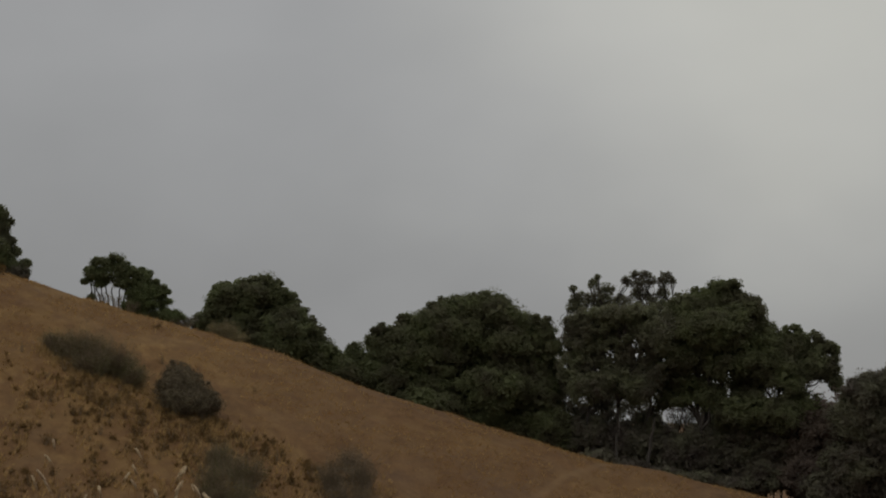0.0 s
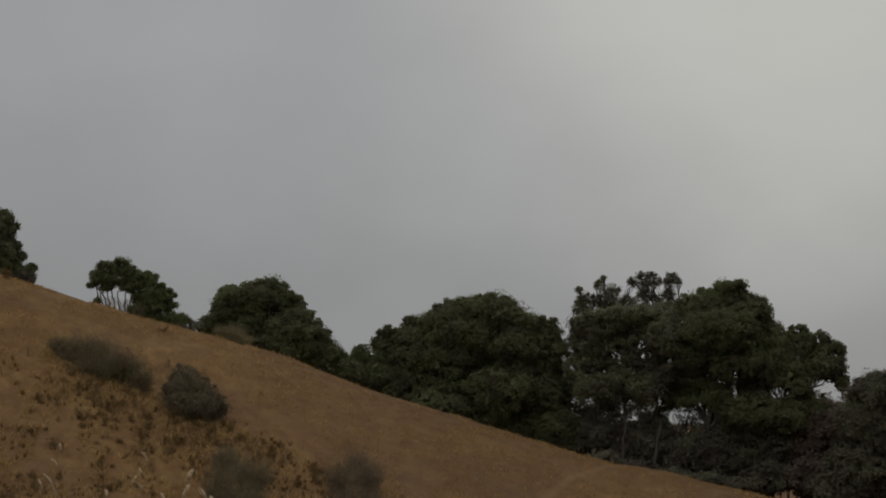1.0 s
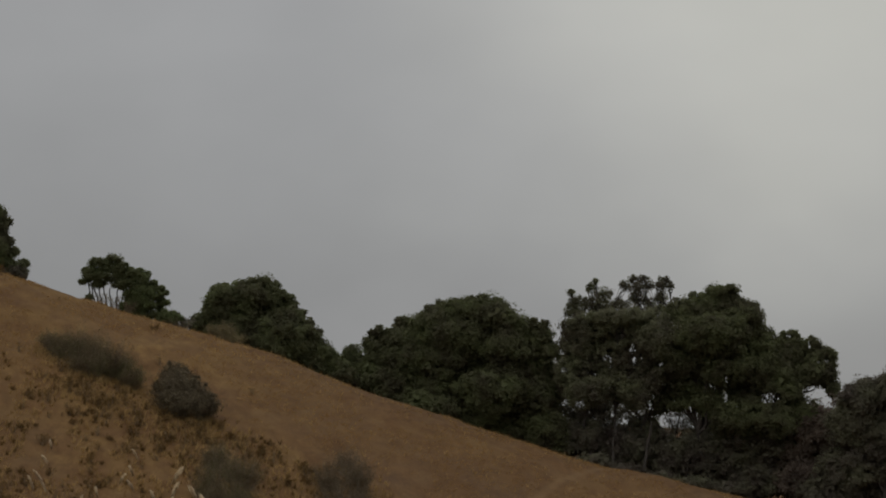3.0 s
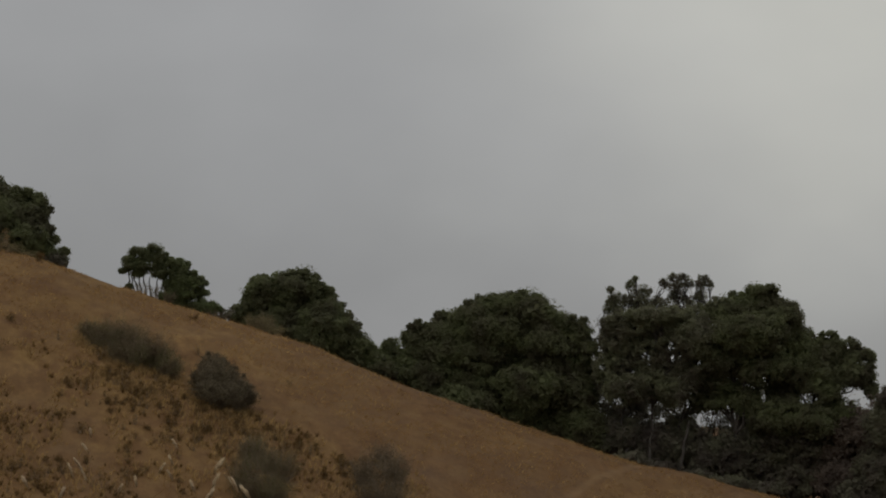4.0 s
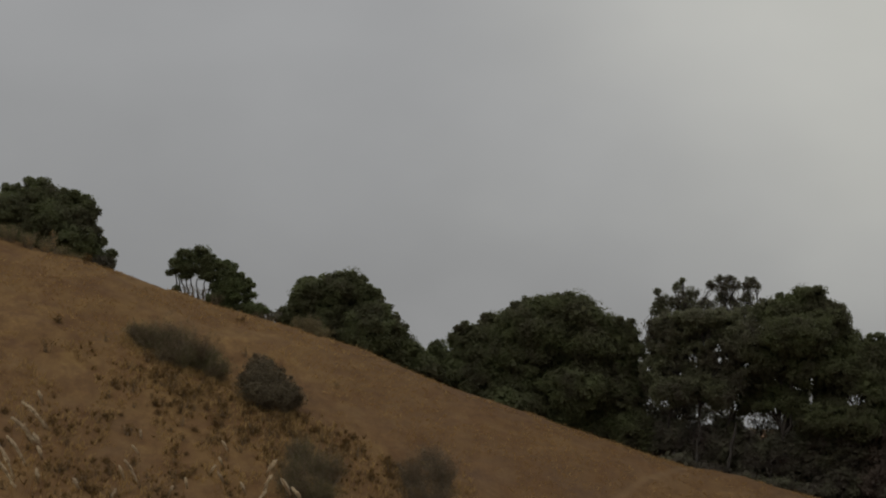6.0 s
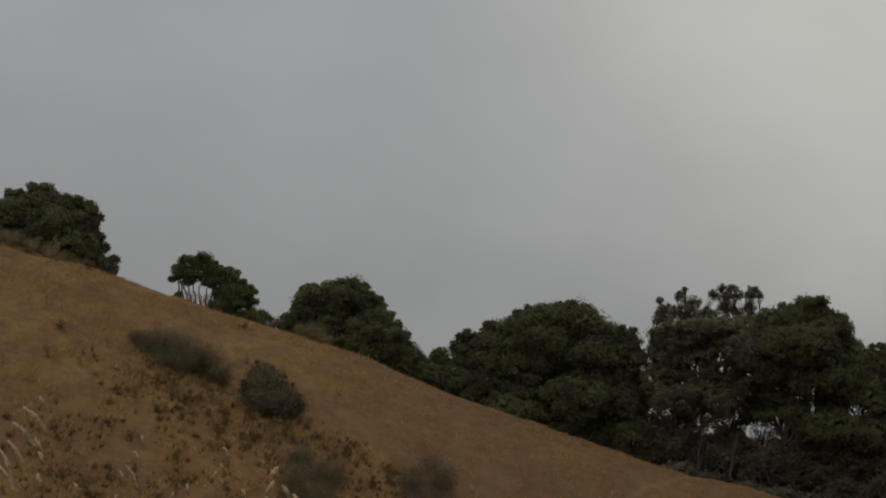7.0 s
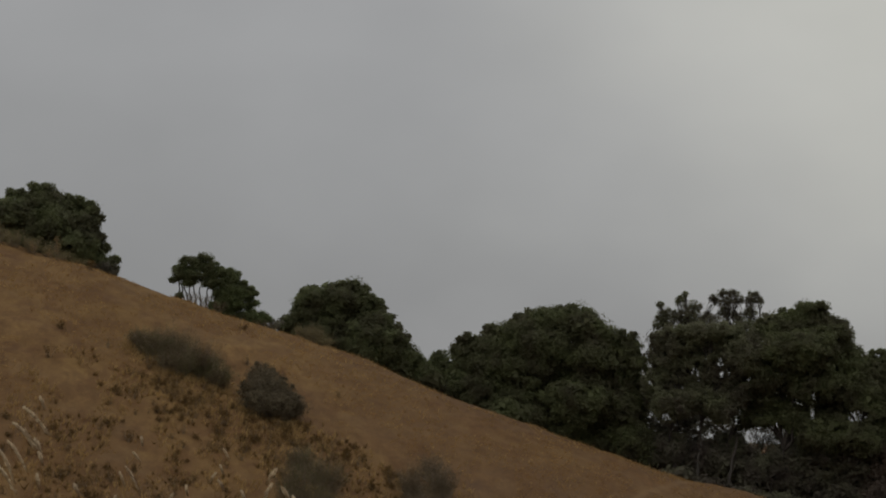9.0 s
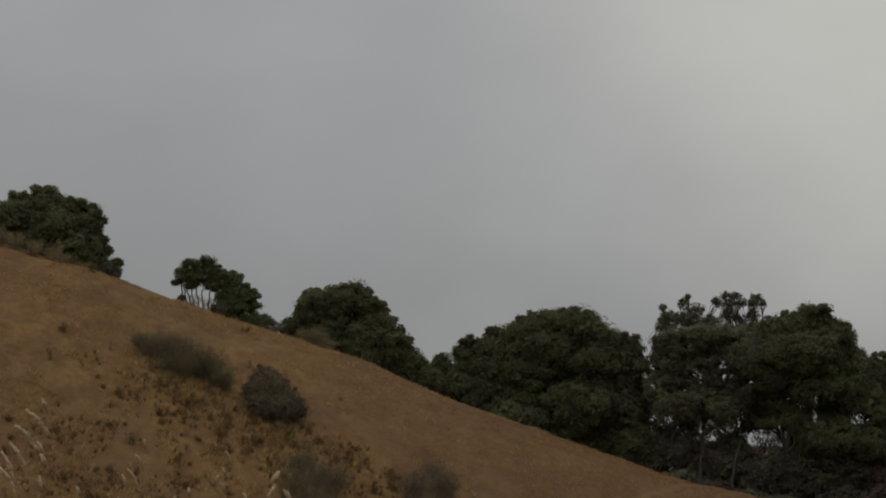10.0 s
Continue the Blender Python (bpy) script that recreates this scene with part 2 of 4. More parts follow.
def root(name, x, y, z, label, category, group=""):
    ob = new(name)
    ob.location = (x, y, z)
    ob.empty_display_size = 0.3
    return tagged(ob, label, category, group)


def unit(rng, n):
    v = rng.normal(size=(n, 3))
    return v / np.linalg.norm(v, axis=1, keepdims=True)


def leaf_faces(rng, centres, outward, length, width, rough_set=0.9):
    """One pointed leaf at each centre, set loosely to the outside."""
    n = len(centres)
    nor = outward * 1.4 + unit(rng, n) * rough_set + np.array((0, 0, 0.35))
    nor /= np.linalg.norm(nor, axis=1, keepdims=True)
    a = np.cross(nor, unit(rng, n))
    a /= np.linalg.norm(a, axis=1, keepdims=True) + 1e-9
    b = np.cross(nor, a)
    s = rng.uniform(0.65, 1.3, (n, 1))
    la, wb = a * s * length / 2, b * s * width / 2
    v = np.stack((centres - la - wb, centres - la + wb, centres + la), 1).reshape(-1, 3)
    return v, np.arange(3 * n).reshape(n, 3)


def boughs(rng, lobes, count=9, small=0.16, big=0.36):
    """Each lobe as a core with smaller knolls of foliage standing out of it, and upright sprigs that break its outline."""
    out = []
    for dx, dy, dz, rx, ry, rz in lobes:
        out.append((dx, dy, dz, rx * 0.94, ry * 0.94, rz * 0.94))
        for d in unit(rng, count):
            d[2] = d[2] * 0.8 + 0.12
            g = (rx * rz) ** 0.5 * rng.uniform(small, big)
            out.append((dx + d[0] * rx * 0.80, dy + d[1] * ry * 0.80, dz + d[2] * rz * 0.80, g * 1.08, g, g * 0.9))
        for d in unit(rng, count + 2):
            d[2] = d[2] * 0.8 + 0.15
            g = min(0.34, max(0.12, (rx * rz) ** 0.5 * rng.uniform(0.08, 0.20)))
            d = d * rng.uniform(0.86, 1.0)
            out.append((dx + d[0] * rx, dy + d[1] * ry, dz + d[2] * rz, g, g, g * rng.uniform(0.8, 1.5)))
    return out


def foliage(rng, lobes, spray, cover, length, width, ragged=0.10, depth_of=0.11, gaps=()):
    """Leaves in many small sprays of uneven size that crowd the outside of each lobe (dx, dy, dz, rx, ry, rz)."""
    cs, os = [], []
    area = length * width * 0.5
    mids, rads = np.array([o[:3] for o in lobes]), np.array([o[3:] for o in lobes])
    for i, (mid, rad) in enumerate(zip(mids, rads)):
        r = float(np.prod(rad)) ** (1 / 3)
        size = min(spray, 0.75 * r)
        n = max(8, int(0.95 * 4 * math.pi * r * r / (size * size)))
        d = unit(rng, n)
        lump = np.array([noise.noise(Vector(q) * 2.6 + Vector(mid)) for q in d])[:, None]
        shell = (0.96 - np.abs(rng.normal(0, depth_of, (n, 1))) + ragged * rng.normal(size=(n, 1))) * (1 + 0.20 * lump)
        at = mid + d * rad * np.clip(shell, 0.1, 1.15)
        depth = np.sum(((at[:, None, :] - mids) / rads) ** 2, 2)
        depth[:, i] = 9
        keep = depth.min(1) > 0.5
        at, d = at[keep], d[keep]
        n = len(at)
        b = size * np.exp(rng.normal(-0.1, 0.38, (n, 1)))
        thick = cover * (1.7 if r < 0.42 and cover > 0.5 else 1.0)
        k = np.maximum(4, (math.pi * b[:, 0] ** 2 * thick / area)).astype(int)
        t = int(k.sum())
        e = unit(rng, t) * rng.uniform(0, 1, (t, 1)) ** 0.45
        cs.append(np.repeat(at, k, 0) + e * np.repeat(b, k, 0) * np.array((1.0, 1.0, 0.72)))
        os.append(np.repeat(d, k, 0) * 0.6 + e * 0.4)
    cs, os = np.concatenate(cs), np.concatenate(os)
    if len(gaps):
        # breaks between the boughs where daylight comes through: (dx, dz, rx, rz)
        sway = np.stack([np.sin(cs[:, 2] * 9.0 + cs[:, 0] * 4.0), np.sin(cs[:, 0] * 11.0 - cs[:, 2] * 3.0)], 1) * 0.07
        at = cs[:, (0, 2)] + sway
        keep = np.ones(len(cs), bool)
        for gx_, gz_, rx, rz in gaps:
            q = ((at[:, 0] - gx_) / (rx * 1.2)) ** 2 + ((at[:, 1] - gz_) / (rz * 1.2)) ** 2
            keep &= (q > 1.0) | (rng.uniform(size=len(cs)) < 0.07)
        cs, os = cs[keep], os[keep]
    return leaf_faces(rng, cs, os, length, width)


def inner_sprays(rng, lobes, size, gaps=()):
    """Broad sprays of leaves just under the outer foliage, which close the boughs to a solid mass."""
    full = [(*o[:3], *(0.80 * r for r in o[3:])) for o in lobes if min(o[3:]) > 0.35]
    gaps = [(a, b, c + 0.2, d + 0.2) for a, b, c, d in gaps]
    return foliage(rng, full, size * 0.7, 1.1, size, size * 0.75, 0.03, 0.05, gaps)


def tube(points, radii, sides=6):
    """A tapered round branch along points."""
    verts, faces = [], []
    pts = [Vector(p) for p in points]
    for i, p in enumerate(pts):
        t = (pts[min(i + 1, len(pts) - 1)] - pts[max(i - 1, 0)]).normalized()
        u = t.orthogonal().normalized()
        w = t.cross(u)
        for s in range(sides):
            a = 2 * math.pi * s / sides
            verts.append(p + (u * math.cos(a) + w * math.sin(a)) * radii[i])
    for i in range(len(pts) - 1):
        for s in range(sides):
            q = (s + 1) % sides
            faces.append((i * sides + s, i * sides + q, (i + 1) * sides + q, (i + 1) * sides + s))
    return [tuple(v) for v in verts], faces


def branch(rng, a, b, r0, r1, bend, steps=5, sway=0.06, crook=0.035):
    """Points and radii of a crooked limb from a to b."""
    a, b = Vector(a), Vector(b)
    span = (b - a).length
    pts, rad = [], []
    side = Vector(rng.normal(size=3)).normalized()
    for i in range(steps + 1):
        f = i / steps
        p = a.lerp(b, f) + Vector((0, 0, 1)) * span * bend * math.sin(math.pi * f)
        if 0 < i < steps:
            p += Vector(rng.normal(size=3)) * span * crook + side * span * sway * math.sin(2 * math.pi * f)
        pts.append(p)
        rad.append(r0 + (r1 - r0) * f)
    return pts, rad


def join_tubes(tubes):
    verts, faces = [], []
    for v, f in tubes:
        k = len(verts)
        verts += v
        faces += [tuple(i + k for i in q) for q in f]
    return verts, faces


def tree(seed, x, y, lobes, stems, label, leaves=OAK, bark=BARK, cover=0.80, spray=0.46,
         leaf=(0.16, 0.13), girth=0.26, sink=0.0, category="tree", group="trees along the crest", name="tree", ragged=0.12, splay=0.1, gaps=(), knolls=9, tips=(), solid=True):
    """A tree of trunks, limbs and a crown. stems: (dx, height) of each trunk; lobes: (dx, dz, rx, rz) of each bough's foliage; tips: the same of small tufts round the outline."""
    rng = np.random.default_rng(seed)
    z = ground_z(x, y) - 0.15 - sink - float(swell(x))
    thing = root(name, x, y, z, label, category, group)
    full = []
    for dx, dz, rx, rz in lobes:
        ry = min((rx + rz) / 2, 2.1)
        skirt = 0.4 * (1 - dz / max(o[1] for o in lobes))
        full.append((dx, rng.uniform(-0.7, 0.7) * ry - skirt, dz, rx, ry, rz))
    tops = []
    for dx, h in stems:
        foot = (dx, rng.uniform(-0.3, 0.3), ground_z(x + dx, y) - z - 0.2)
        lean = dx * 0.3 + rng.normal() * splay * h
        top = (dx + lean, rng.uniform(-0.4, 0.4), foot[2] + h)
        p, r = branch(rng, foot, top, girth * rng.uniform(0.8, 1.15), girth * 0.55, 0.0, 6, 0.03, 0.018)
        r[0] *= 1.35
        part("trunk", mesh_of("trunk", *tube(p, r, 9), bark), thing)
        tops += [p[4], p[5], p[6]]
    for lo in full:
        c = Vector(lo[:3])
        t = min(tops, key=lambda q: (q - c).length)
        p, r = branch(rng, t, c, girth * 0.5, 0.035, 0.08, 6)
        tubes = [tube(p, r, 6)]
        for _ in range(6):
            a = p[rng.integers(2, 6)]
            e = c + Vector(unit(rng, 1)[0]) * 0.85 * min(lo[3:])
            q, w = branch(rng, a, e, 0.055, 0.012, 0.05, 4)
            tubes.append(tube(q, w, 4))
        part("limb", mesh_of("limb", *join_tubes(tubes), bark), thing)
    tufts = []
    for dx, dz, rx, rz in tips:
        tufts.append((dx, rng.uniform(-0.5, 0.3), dz, rx * 0.9, (rx + rz) / 2, rz * 0.9))
        near = min(full, key=lambda o: math.hypot(o[0] - dx, o[2] - dz) - (o[3] + o[5]) / 2)
        for k in (0.22, 0.45):
            tufts.append((dx + (near[0] - dx) * k * 0.5, rng.uniform(-0.4, 0.3), dz + (near[2] - dz) * k * 0.5, rx * 1.1, rx, rz * 1.1))
    v, f = foliage(rng, boughs(rng, full, knolls) + tufts, spray, cover, leaf[0], leaf[1], ragged, gaps=gaps)
    wide = [(a, b, c + 0.2, d + 0.2) for a, b, c, d in gaps]
    rear = [(dx, dy + ry * 1.25, dz - 0.1 * rz, rx * 0.84, ry, rz * 0.8) for dx, dy, dz, rx, ry, rz in full if min(rx, rz) > 1.0]
    if rear:
        v2, f2 = foliage(rng, boughs(rng, rear, 5), spray, cover * 0.55, leaf[0] * 1.3, leaf[1] * 1.3, ragged, gaps=wide)
        v, f = np.concatenate((v, v2)), np.concatenate((f, f2 + len(v)))
    if solid:
        v2, f2 = inner_sprays(rng, full, 0.50, gaps)
        v, f = np.concatenate((v, v2)), np.concatenate((f, f2 + len(v)))
    tagged(part("crown", mesh_of("crown", v, f, leaves), thing), kind="stuff")
    return thing


def thicket(seed, x, y, lobes, label, leaves, cover=1.0, spray=0.42, leaf=(0.20, 0.16), stems=7, group="undergrowth along the crest", gaps=(), solid=True):
    """Tall shade-grown brush: dark stems under a loose leafy mass."""
    rng = np.random.default_rng(seed)
    z = ground_z(x, y) - 0.05 - float(swell(x))
    thing = root("thicket", x, y, z, label, "shrub", group)
    full = [(dx, rng.uniform(-0.3, 0.3) * rx, dz, rx, (rx + rz) / 2, rz) for dx, dz, rx, rz in lobes]
    tubes = []
    for dx, dy, dz, rx, ry, rz in full:
        for _ in range(stems):
            fx, fy = dx * 0.9 + rng.normal() * 0.4, dy + 0.5
            foot = (fx, fy, ground_z(x + fx, y + fy) - z - 0.1)
            d = unit(rng, 1)[0]
            d[2] = abs(d[2])
            end = np.array((dx, dy, dz)) + d * np.array((rx, ry, rz)) * rng.uniform(0.6, 1.02)
            p, r = branch(rng, foot, tuple(end), 0.06, 0.012, 0.04, 5)
            tubes.append(tube(p, r, 5))
    tagged(part("stem_tangle", mesh_of("stem_tangle", *join_tubes(tubes), BARK), thing), kind="stuff")
    v, f = foliage(rng, full, spray, cover, leaf[0], leaf[1], 0.14, gaps=gaps)
    if solid:
        v2, f2 = inner_sprays(rng, full, 0.52, gaps)
        v, f = np.concatenate((v, v2)), np.concatenate((f, f2 + len(v)))
    tagged(part("foliage", mesh_of("foliage", v, f, leaves), thing), kind="stuff")
    return thing


SHRUB_FEET = []


def shrub(seed, x, y, lobes, label, leaves=None, twigs=150, per_twig=34, leaf=(0.085, 0.045), bark=None, clumps=0.0, group="shrubs on the hillside"):
    """A low mound of upright twigs, each feathered with small leaves over its upper part."""
    rng = np.random.default_rng(seed)
    z = ground_z(x, y) - 0.05
    thing = root("shrub", x, y, z, label, "shrub", group)
    tubes, cs, os = [], [], []
    for dx, dy, dz, rx, rz in lobes:
        if group == "shrubs on the hillside":
            SHRUB_FEET.append((x + dx, y + dy, rx))
        ry = (rx + rz) / 2
        count = max(10, int(twigs * (rx * rz) / 1.6))
        for _ in range(count):
            d = unit(rng, 1)[0]
            d[2] = abs(d[2]) if rng.uniform() < 0.6 else d[2]
            reach = rng.uniform(0.45, 1.0) ** 0.6 * (1 + 0.22 * rng.normal())
            end = np.array((dx, dy, dz)) + d * np.array((rx, ry, rz)) * reach
            fx, fy = dx * 0.85 + (end[0] - dx) * 0.35, dy * 0.85 + (end[1] - dy) * 0.35
            foot = np.array((fx, fy, ground_z(x + fx, y + fy) - z - 0.03))
            top = max(end[2], foot[2] + 0.15)
            end = np.array((end[0], end[1], top))
            p, r = branch(rng, tuple(foot), tuple(end), 0.016, 0.006, 0.03, 4)
            tubes.append(tube(p, r, 3))
            f = rng.uniform(0.30, 1.0, (per_twig, 1)) ** 0.8
            spine = foot + (end - foot) * f
            cs.append(spine + rng.normal(size=(per_twig, 3)) * 0.12)
            os.append(np.repeat(d[None], per_twig, 0) * 0.5)
    tagged(part("stem_tangle", mesh_of("stem_tangle", *join_tubes(tubes), bark or STEM), thing), kind="stuff")
    v, f = leaf_faces(rng, np.concatenate(cs), np.concatenate(os), *leaf)
    if clumps:
        full = [(dx, dy, dz, rx * 0.95, (rx + rz) / 2, rz * 0.95) for dx, dy, dz, rx, rz in lobes]
        v2, f2 = foliage(rng, boughs(rng, full, 6, 0.3, 0.5), 0.20, clumps, leaf[0] * 1.25, leaf[1] * 1.35, 0.16)
        v, f = np.concatenate((v, v2)), np.concatenate((f, f2 + len(v)))
    tagged(part("foliage", mesh_of("foliage", v, f, leaves or BRUSH), thing), kind="stuff")
    return thing


# ---- the ground: one sheet from the camera's bank over the hill to the horizon ----
def spaced(a, b, step):
    return list(np.arange(a, b, step))


xs = [-3500, -2400, -1600, -1000, -600, -350, -200, -120, -80, -60] + spaced(-50, 46, 0.45) + [50, 60, 80, 120, 200, 350, 600, 1000, 1600, 2400, 3500]
ys = [-3000, -1500, -600, -200, -80, -40] + spaced(-20, 60, 2.5) + spaced(60, 195, 9) + spaced(195, 282, 0.45) + spaced(284, 340, 4) + [360, 400, 460, 540, 640, 760, 900, 1040, 1160, 1280, 1400, 1500, 1620, 1760, 1950, 2300, 2900, 4000]
gx, gy = np.meshgrid(xs, ys)
gz = lie(gx, gy)
for i, j in zip(*np.nonzero((np.abs(gx) < 60) & (gy > 180) & (gy < 300))):
    gz[i, j] += relief(gx[i, j], gy[i, j])
nx, ny = len(xs), len(ys)
idx = np.arange(nx * ny).reshape(ny, nx)
quads = np.stack((idx[:-1, :-1], idx[:-1, 1:], idx[1:, 1:], idx[1:, :-1]), -1).reshape(-1, 4)
ground_mesh = mesh_of("ground", np.stack((gx, gy, gz), -1).reshape(-1, 3), quads, TURF)
ground_mesh.polygons.foreach_set("use_smooth", np.ones(len(quads), bool))
ground = tagged(new("ground", ground_mesh), "dry brown grass hillside with a faint trodden trail", "hillside", kind="structure")


# ---- dry grass on the slope ----
def grass_sward(seed, count, low, high, x0, x1, y0, y1, blades, width, thin_out, fan, name, material, extra=()):
    """Tufts of grass, each a fan of blades from one root, thicker in some places than in others."""
    rng = np.random.default_rng(seed)
    x = rng.uniform(x0, x1, count)
    y = rng.uniform(y0, y1, count)
    keep = np.array([noise.noise(Vector((a, b * 0.4, 4.0)) * 0.30) + 0.5 * noise.noise(Vector((a, b * 0.5, 9.0)) * 0.9) for a, b in zip(x, y)])
    ok = (keep > thin_out) & ((np.abs(x * TRAIL[0] + y * TRAIL[1] + TRAIL[2]) > 0.42) | (x < 4.5))
    x, y = x[ok], y[ok]
    if len(extra):
        x, y = np.concatenate((x, [e[0] for e in extra])), np.concatenate((y, [e[1] for e in extra]))
    z = np.array([ground_z(a, b) for a, b in zip(x, y)]) - 0.03
    n, k = len(x), blades
    roots = np.stack((x, y, z), 1)
    foot = np.repeat(roots, k, 0)
    tall = np.repeat(rng.uniform(0.6, 1.25, (n, 1)), k, 0)
    h = rng.uniform(low, high, (n * k, 1)) * tall
    lean = rng.normal(size=(n * k, 3)) * np.array((fan, fan, 0.0)) + np.array((0.12, -0.05, 1.0))
    ang = rng.uniform(0, math.pi, n * k)
    side = np.stack((np.cos(ang), np.sin(ang), np.zeros(n * k)), 1) * width
    tip = foot + lean * h
    v = np.stack((foot - side, foot + side, tip), 1).reshape(-1, 3)
    faces = np.arange(3 * n * k).reshape(n * k, 3)
    return mesh_of(name, v, faces, material)


grass = new("dry_grass", grass_sward(11, 44000, 0.06, 0.19, -44, 30, 204, 262, 6, 0.016, -0.1, 0.55, "dry_grass", STRAW))
tagged(grass, "short dry straw-coloured grass covering the hillside", "grass", kind="stuff")

flecks = new("pale_grass_tufts", grass_sward(13, 9000, 0.08, 0.26, -44, 28, 206, 260, 6, 0.022, -0.08, 0.45, "pale_grass_tufts", PALE_STRAW))
tagged(flecks, "scattered paler straw tufts in the dry grass", "grass", kind="stuff")

low_weeds = new("dead_weed_tufts", grass_sward(14, 800, 0.14, 0.46, -30, -5, 206, 235, 11, 0.042, -0.12, 0.42, "dead_weed_tufts", WEED))
tagged(low_weeds, "low dead brown weed tufts between the straw", "weeds", kind="stuff")

# ---- trees along the crest ----
tree(1, -34.42, 263, [
    (-1.29, 4.31, 1.81, 1.4), (0.78, 3.81, 1.73, 1.32), (-3.55, 3.56, 1.89, 1.32), (-5.61, 2.98, 1.98, 1.57), (-0.45, 2.86, 2.47, 1.57),
    (1.37, 3.06, 0.99, 1.24), (2.13, 1.53, 0.82, 0.91), (2.04, 2.32, 0.7, 0.74), (-2.51, 2.23, 2.47, 1.44), (1.22, 1.41, 1.65, 1.24),
    (-1.05, 1.32, 2.47, 1.07), (2.26, 0.74, 0.99, 0.74), (2.63, 0.25, 0.74, 0.49), (0.81, 0.5, 1.73, 0.66),
], [(-0.41, 1.6), (1.24, 1.4), (-2.47, 1.6)], label="dense dark evergreen oak at the top of the slope", gaps=[(0.83, 1.3, 0.29, 0.16), (2.29, 2.1, 0.29, 0.1)], tips=[
    (-4.03, 5.54, 0.25, 0.21), (-3.19, 5.44, 0.33, 0.21), (-2.17, 5.9, 0.37, 0.25), (-1.35, 6.0, 0.33, 0.21), (0.27, 5.27, 0.25, 0.21),
    (1.19, 5.1, 0.29, 0.21), (2.04, 4.71, 0.16, 0.29), (2.39, 4.31, 0.21, 0.29), (2.83, 3.78, 0.21, 0.25), (2.6, 3.36, 0.21, 0.25),
    (2.9, 2.33, 0.21, 0.25), (3.31, 1.51, 0.25, 0.33), (4.09, 0.71, 0.29, 0.29), (4.04, -0.04, 0.25, 0.25),
])
tree(2, -23.81, 262, [
    (-1.7, 2.95, 0.62, 0.46), (-1.11, 3.45, 0.68, 0.54), (-0.08, 3.52, 0.78, 0.62), (0.6, 3.2, 0.5, 0.58), (-0.58, 2.85, 1.2, 0.5),
    (-2.09, 2.38, 0.4, 0.21), (1.45, 2.8, 0.8, 0.52), (2.11, 2.6, 0.52, 0.52), (1.0, 2.36, 0.85, 0.36), (2.76, 1.91, 0.37, 0.41),
    (3.36, 1.43, 0.41, 0.49), (1.83, 1.42, 0.74, 0.66), (2.59, 1.08, 0.66, 0.53), (1.57, 0.1, 0.8, 0.5), (3.6, -0.15, 0.55, 0.5),
    (4.2, -0.35, 0.45, 0.4), (-1.17, 2.1, 0.33, 0.16), (0.3, 2.95, 0.85, 0.55), (-1.35, 2.75, 0.75, 0.36), (1.9, 2.1, 0.75, 0.45), (2.6, 1.6, 0.6, 0.5), (1.15, 1.3, 0.4, 0.4), (2.2, -0.15, 0.85, 0.5), (2.9, -0.3, 0.7, 0.5), (2.35, 0.6, 0.85, 0.5), (3.2, 0.75, 0.5, 0.5), (1.6, 0.75, 0.6, 0.45), (-1.0, 2.2, 0.4, 0.22), (0.5, 2.1, 0.6, 0.25), (0.9, 0.55, 0.4, 0.4), (-1.75, 1.1, 0.2, 0.3), 
], [(-1.6, 1.7), (-1.3, 1.9), (-1.0, 2.0), (-0.7, 1.8), (-0.42, 2.1), (-0.15, 1.9), (0.15, 2.0), (0.4, 2.1), (0.75, 1.7), (1.1, 1.6), (1.5, 1.4), (2.9, 0.6)],
    label="small open oak with several thin bare stems on the crest", leaves=BAY_OAK, leaf=(0.12, 0.09), spray=0.22, cover=0.66, girth=0.07, splay=0.12, ragged=0.22, knolls=4, solid=False, tips=[
    (-2.4, 2.3, 0.16, 0.14), (-1.4, 3.9, 0.2, 0.16), (-0.3, 4.15, 0.14, 0.16), (0.35, 3.98, 0.22, 0.14), (1.2, 3.3, 0.2, 0.14), (1.9, 3.15, 0.2, 0.14),
    (2.5, 2.9, 0.14, 0.2), (3.0, 2.3, 0.2, 0.14), (3.5, 1.95, 0.2, 0.16), (3.85, 1.6, 0.14, 0.16), (3.95, 0.85, 0.2, 0.14), (4.41, -0.05, 0.26, 0.2), (4.9, -0.3, 0.2, 0.14)])
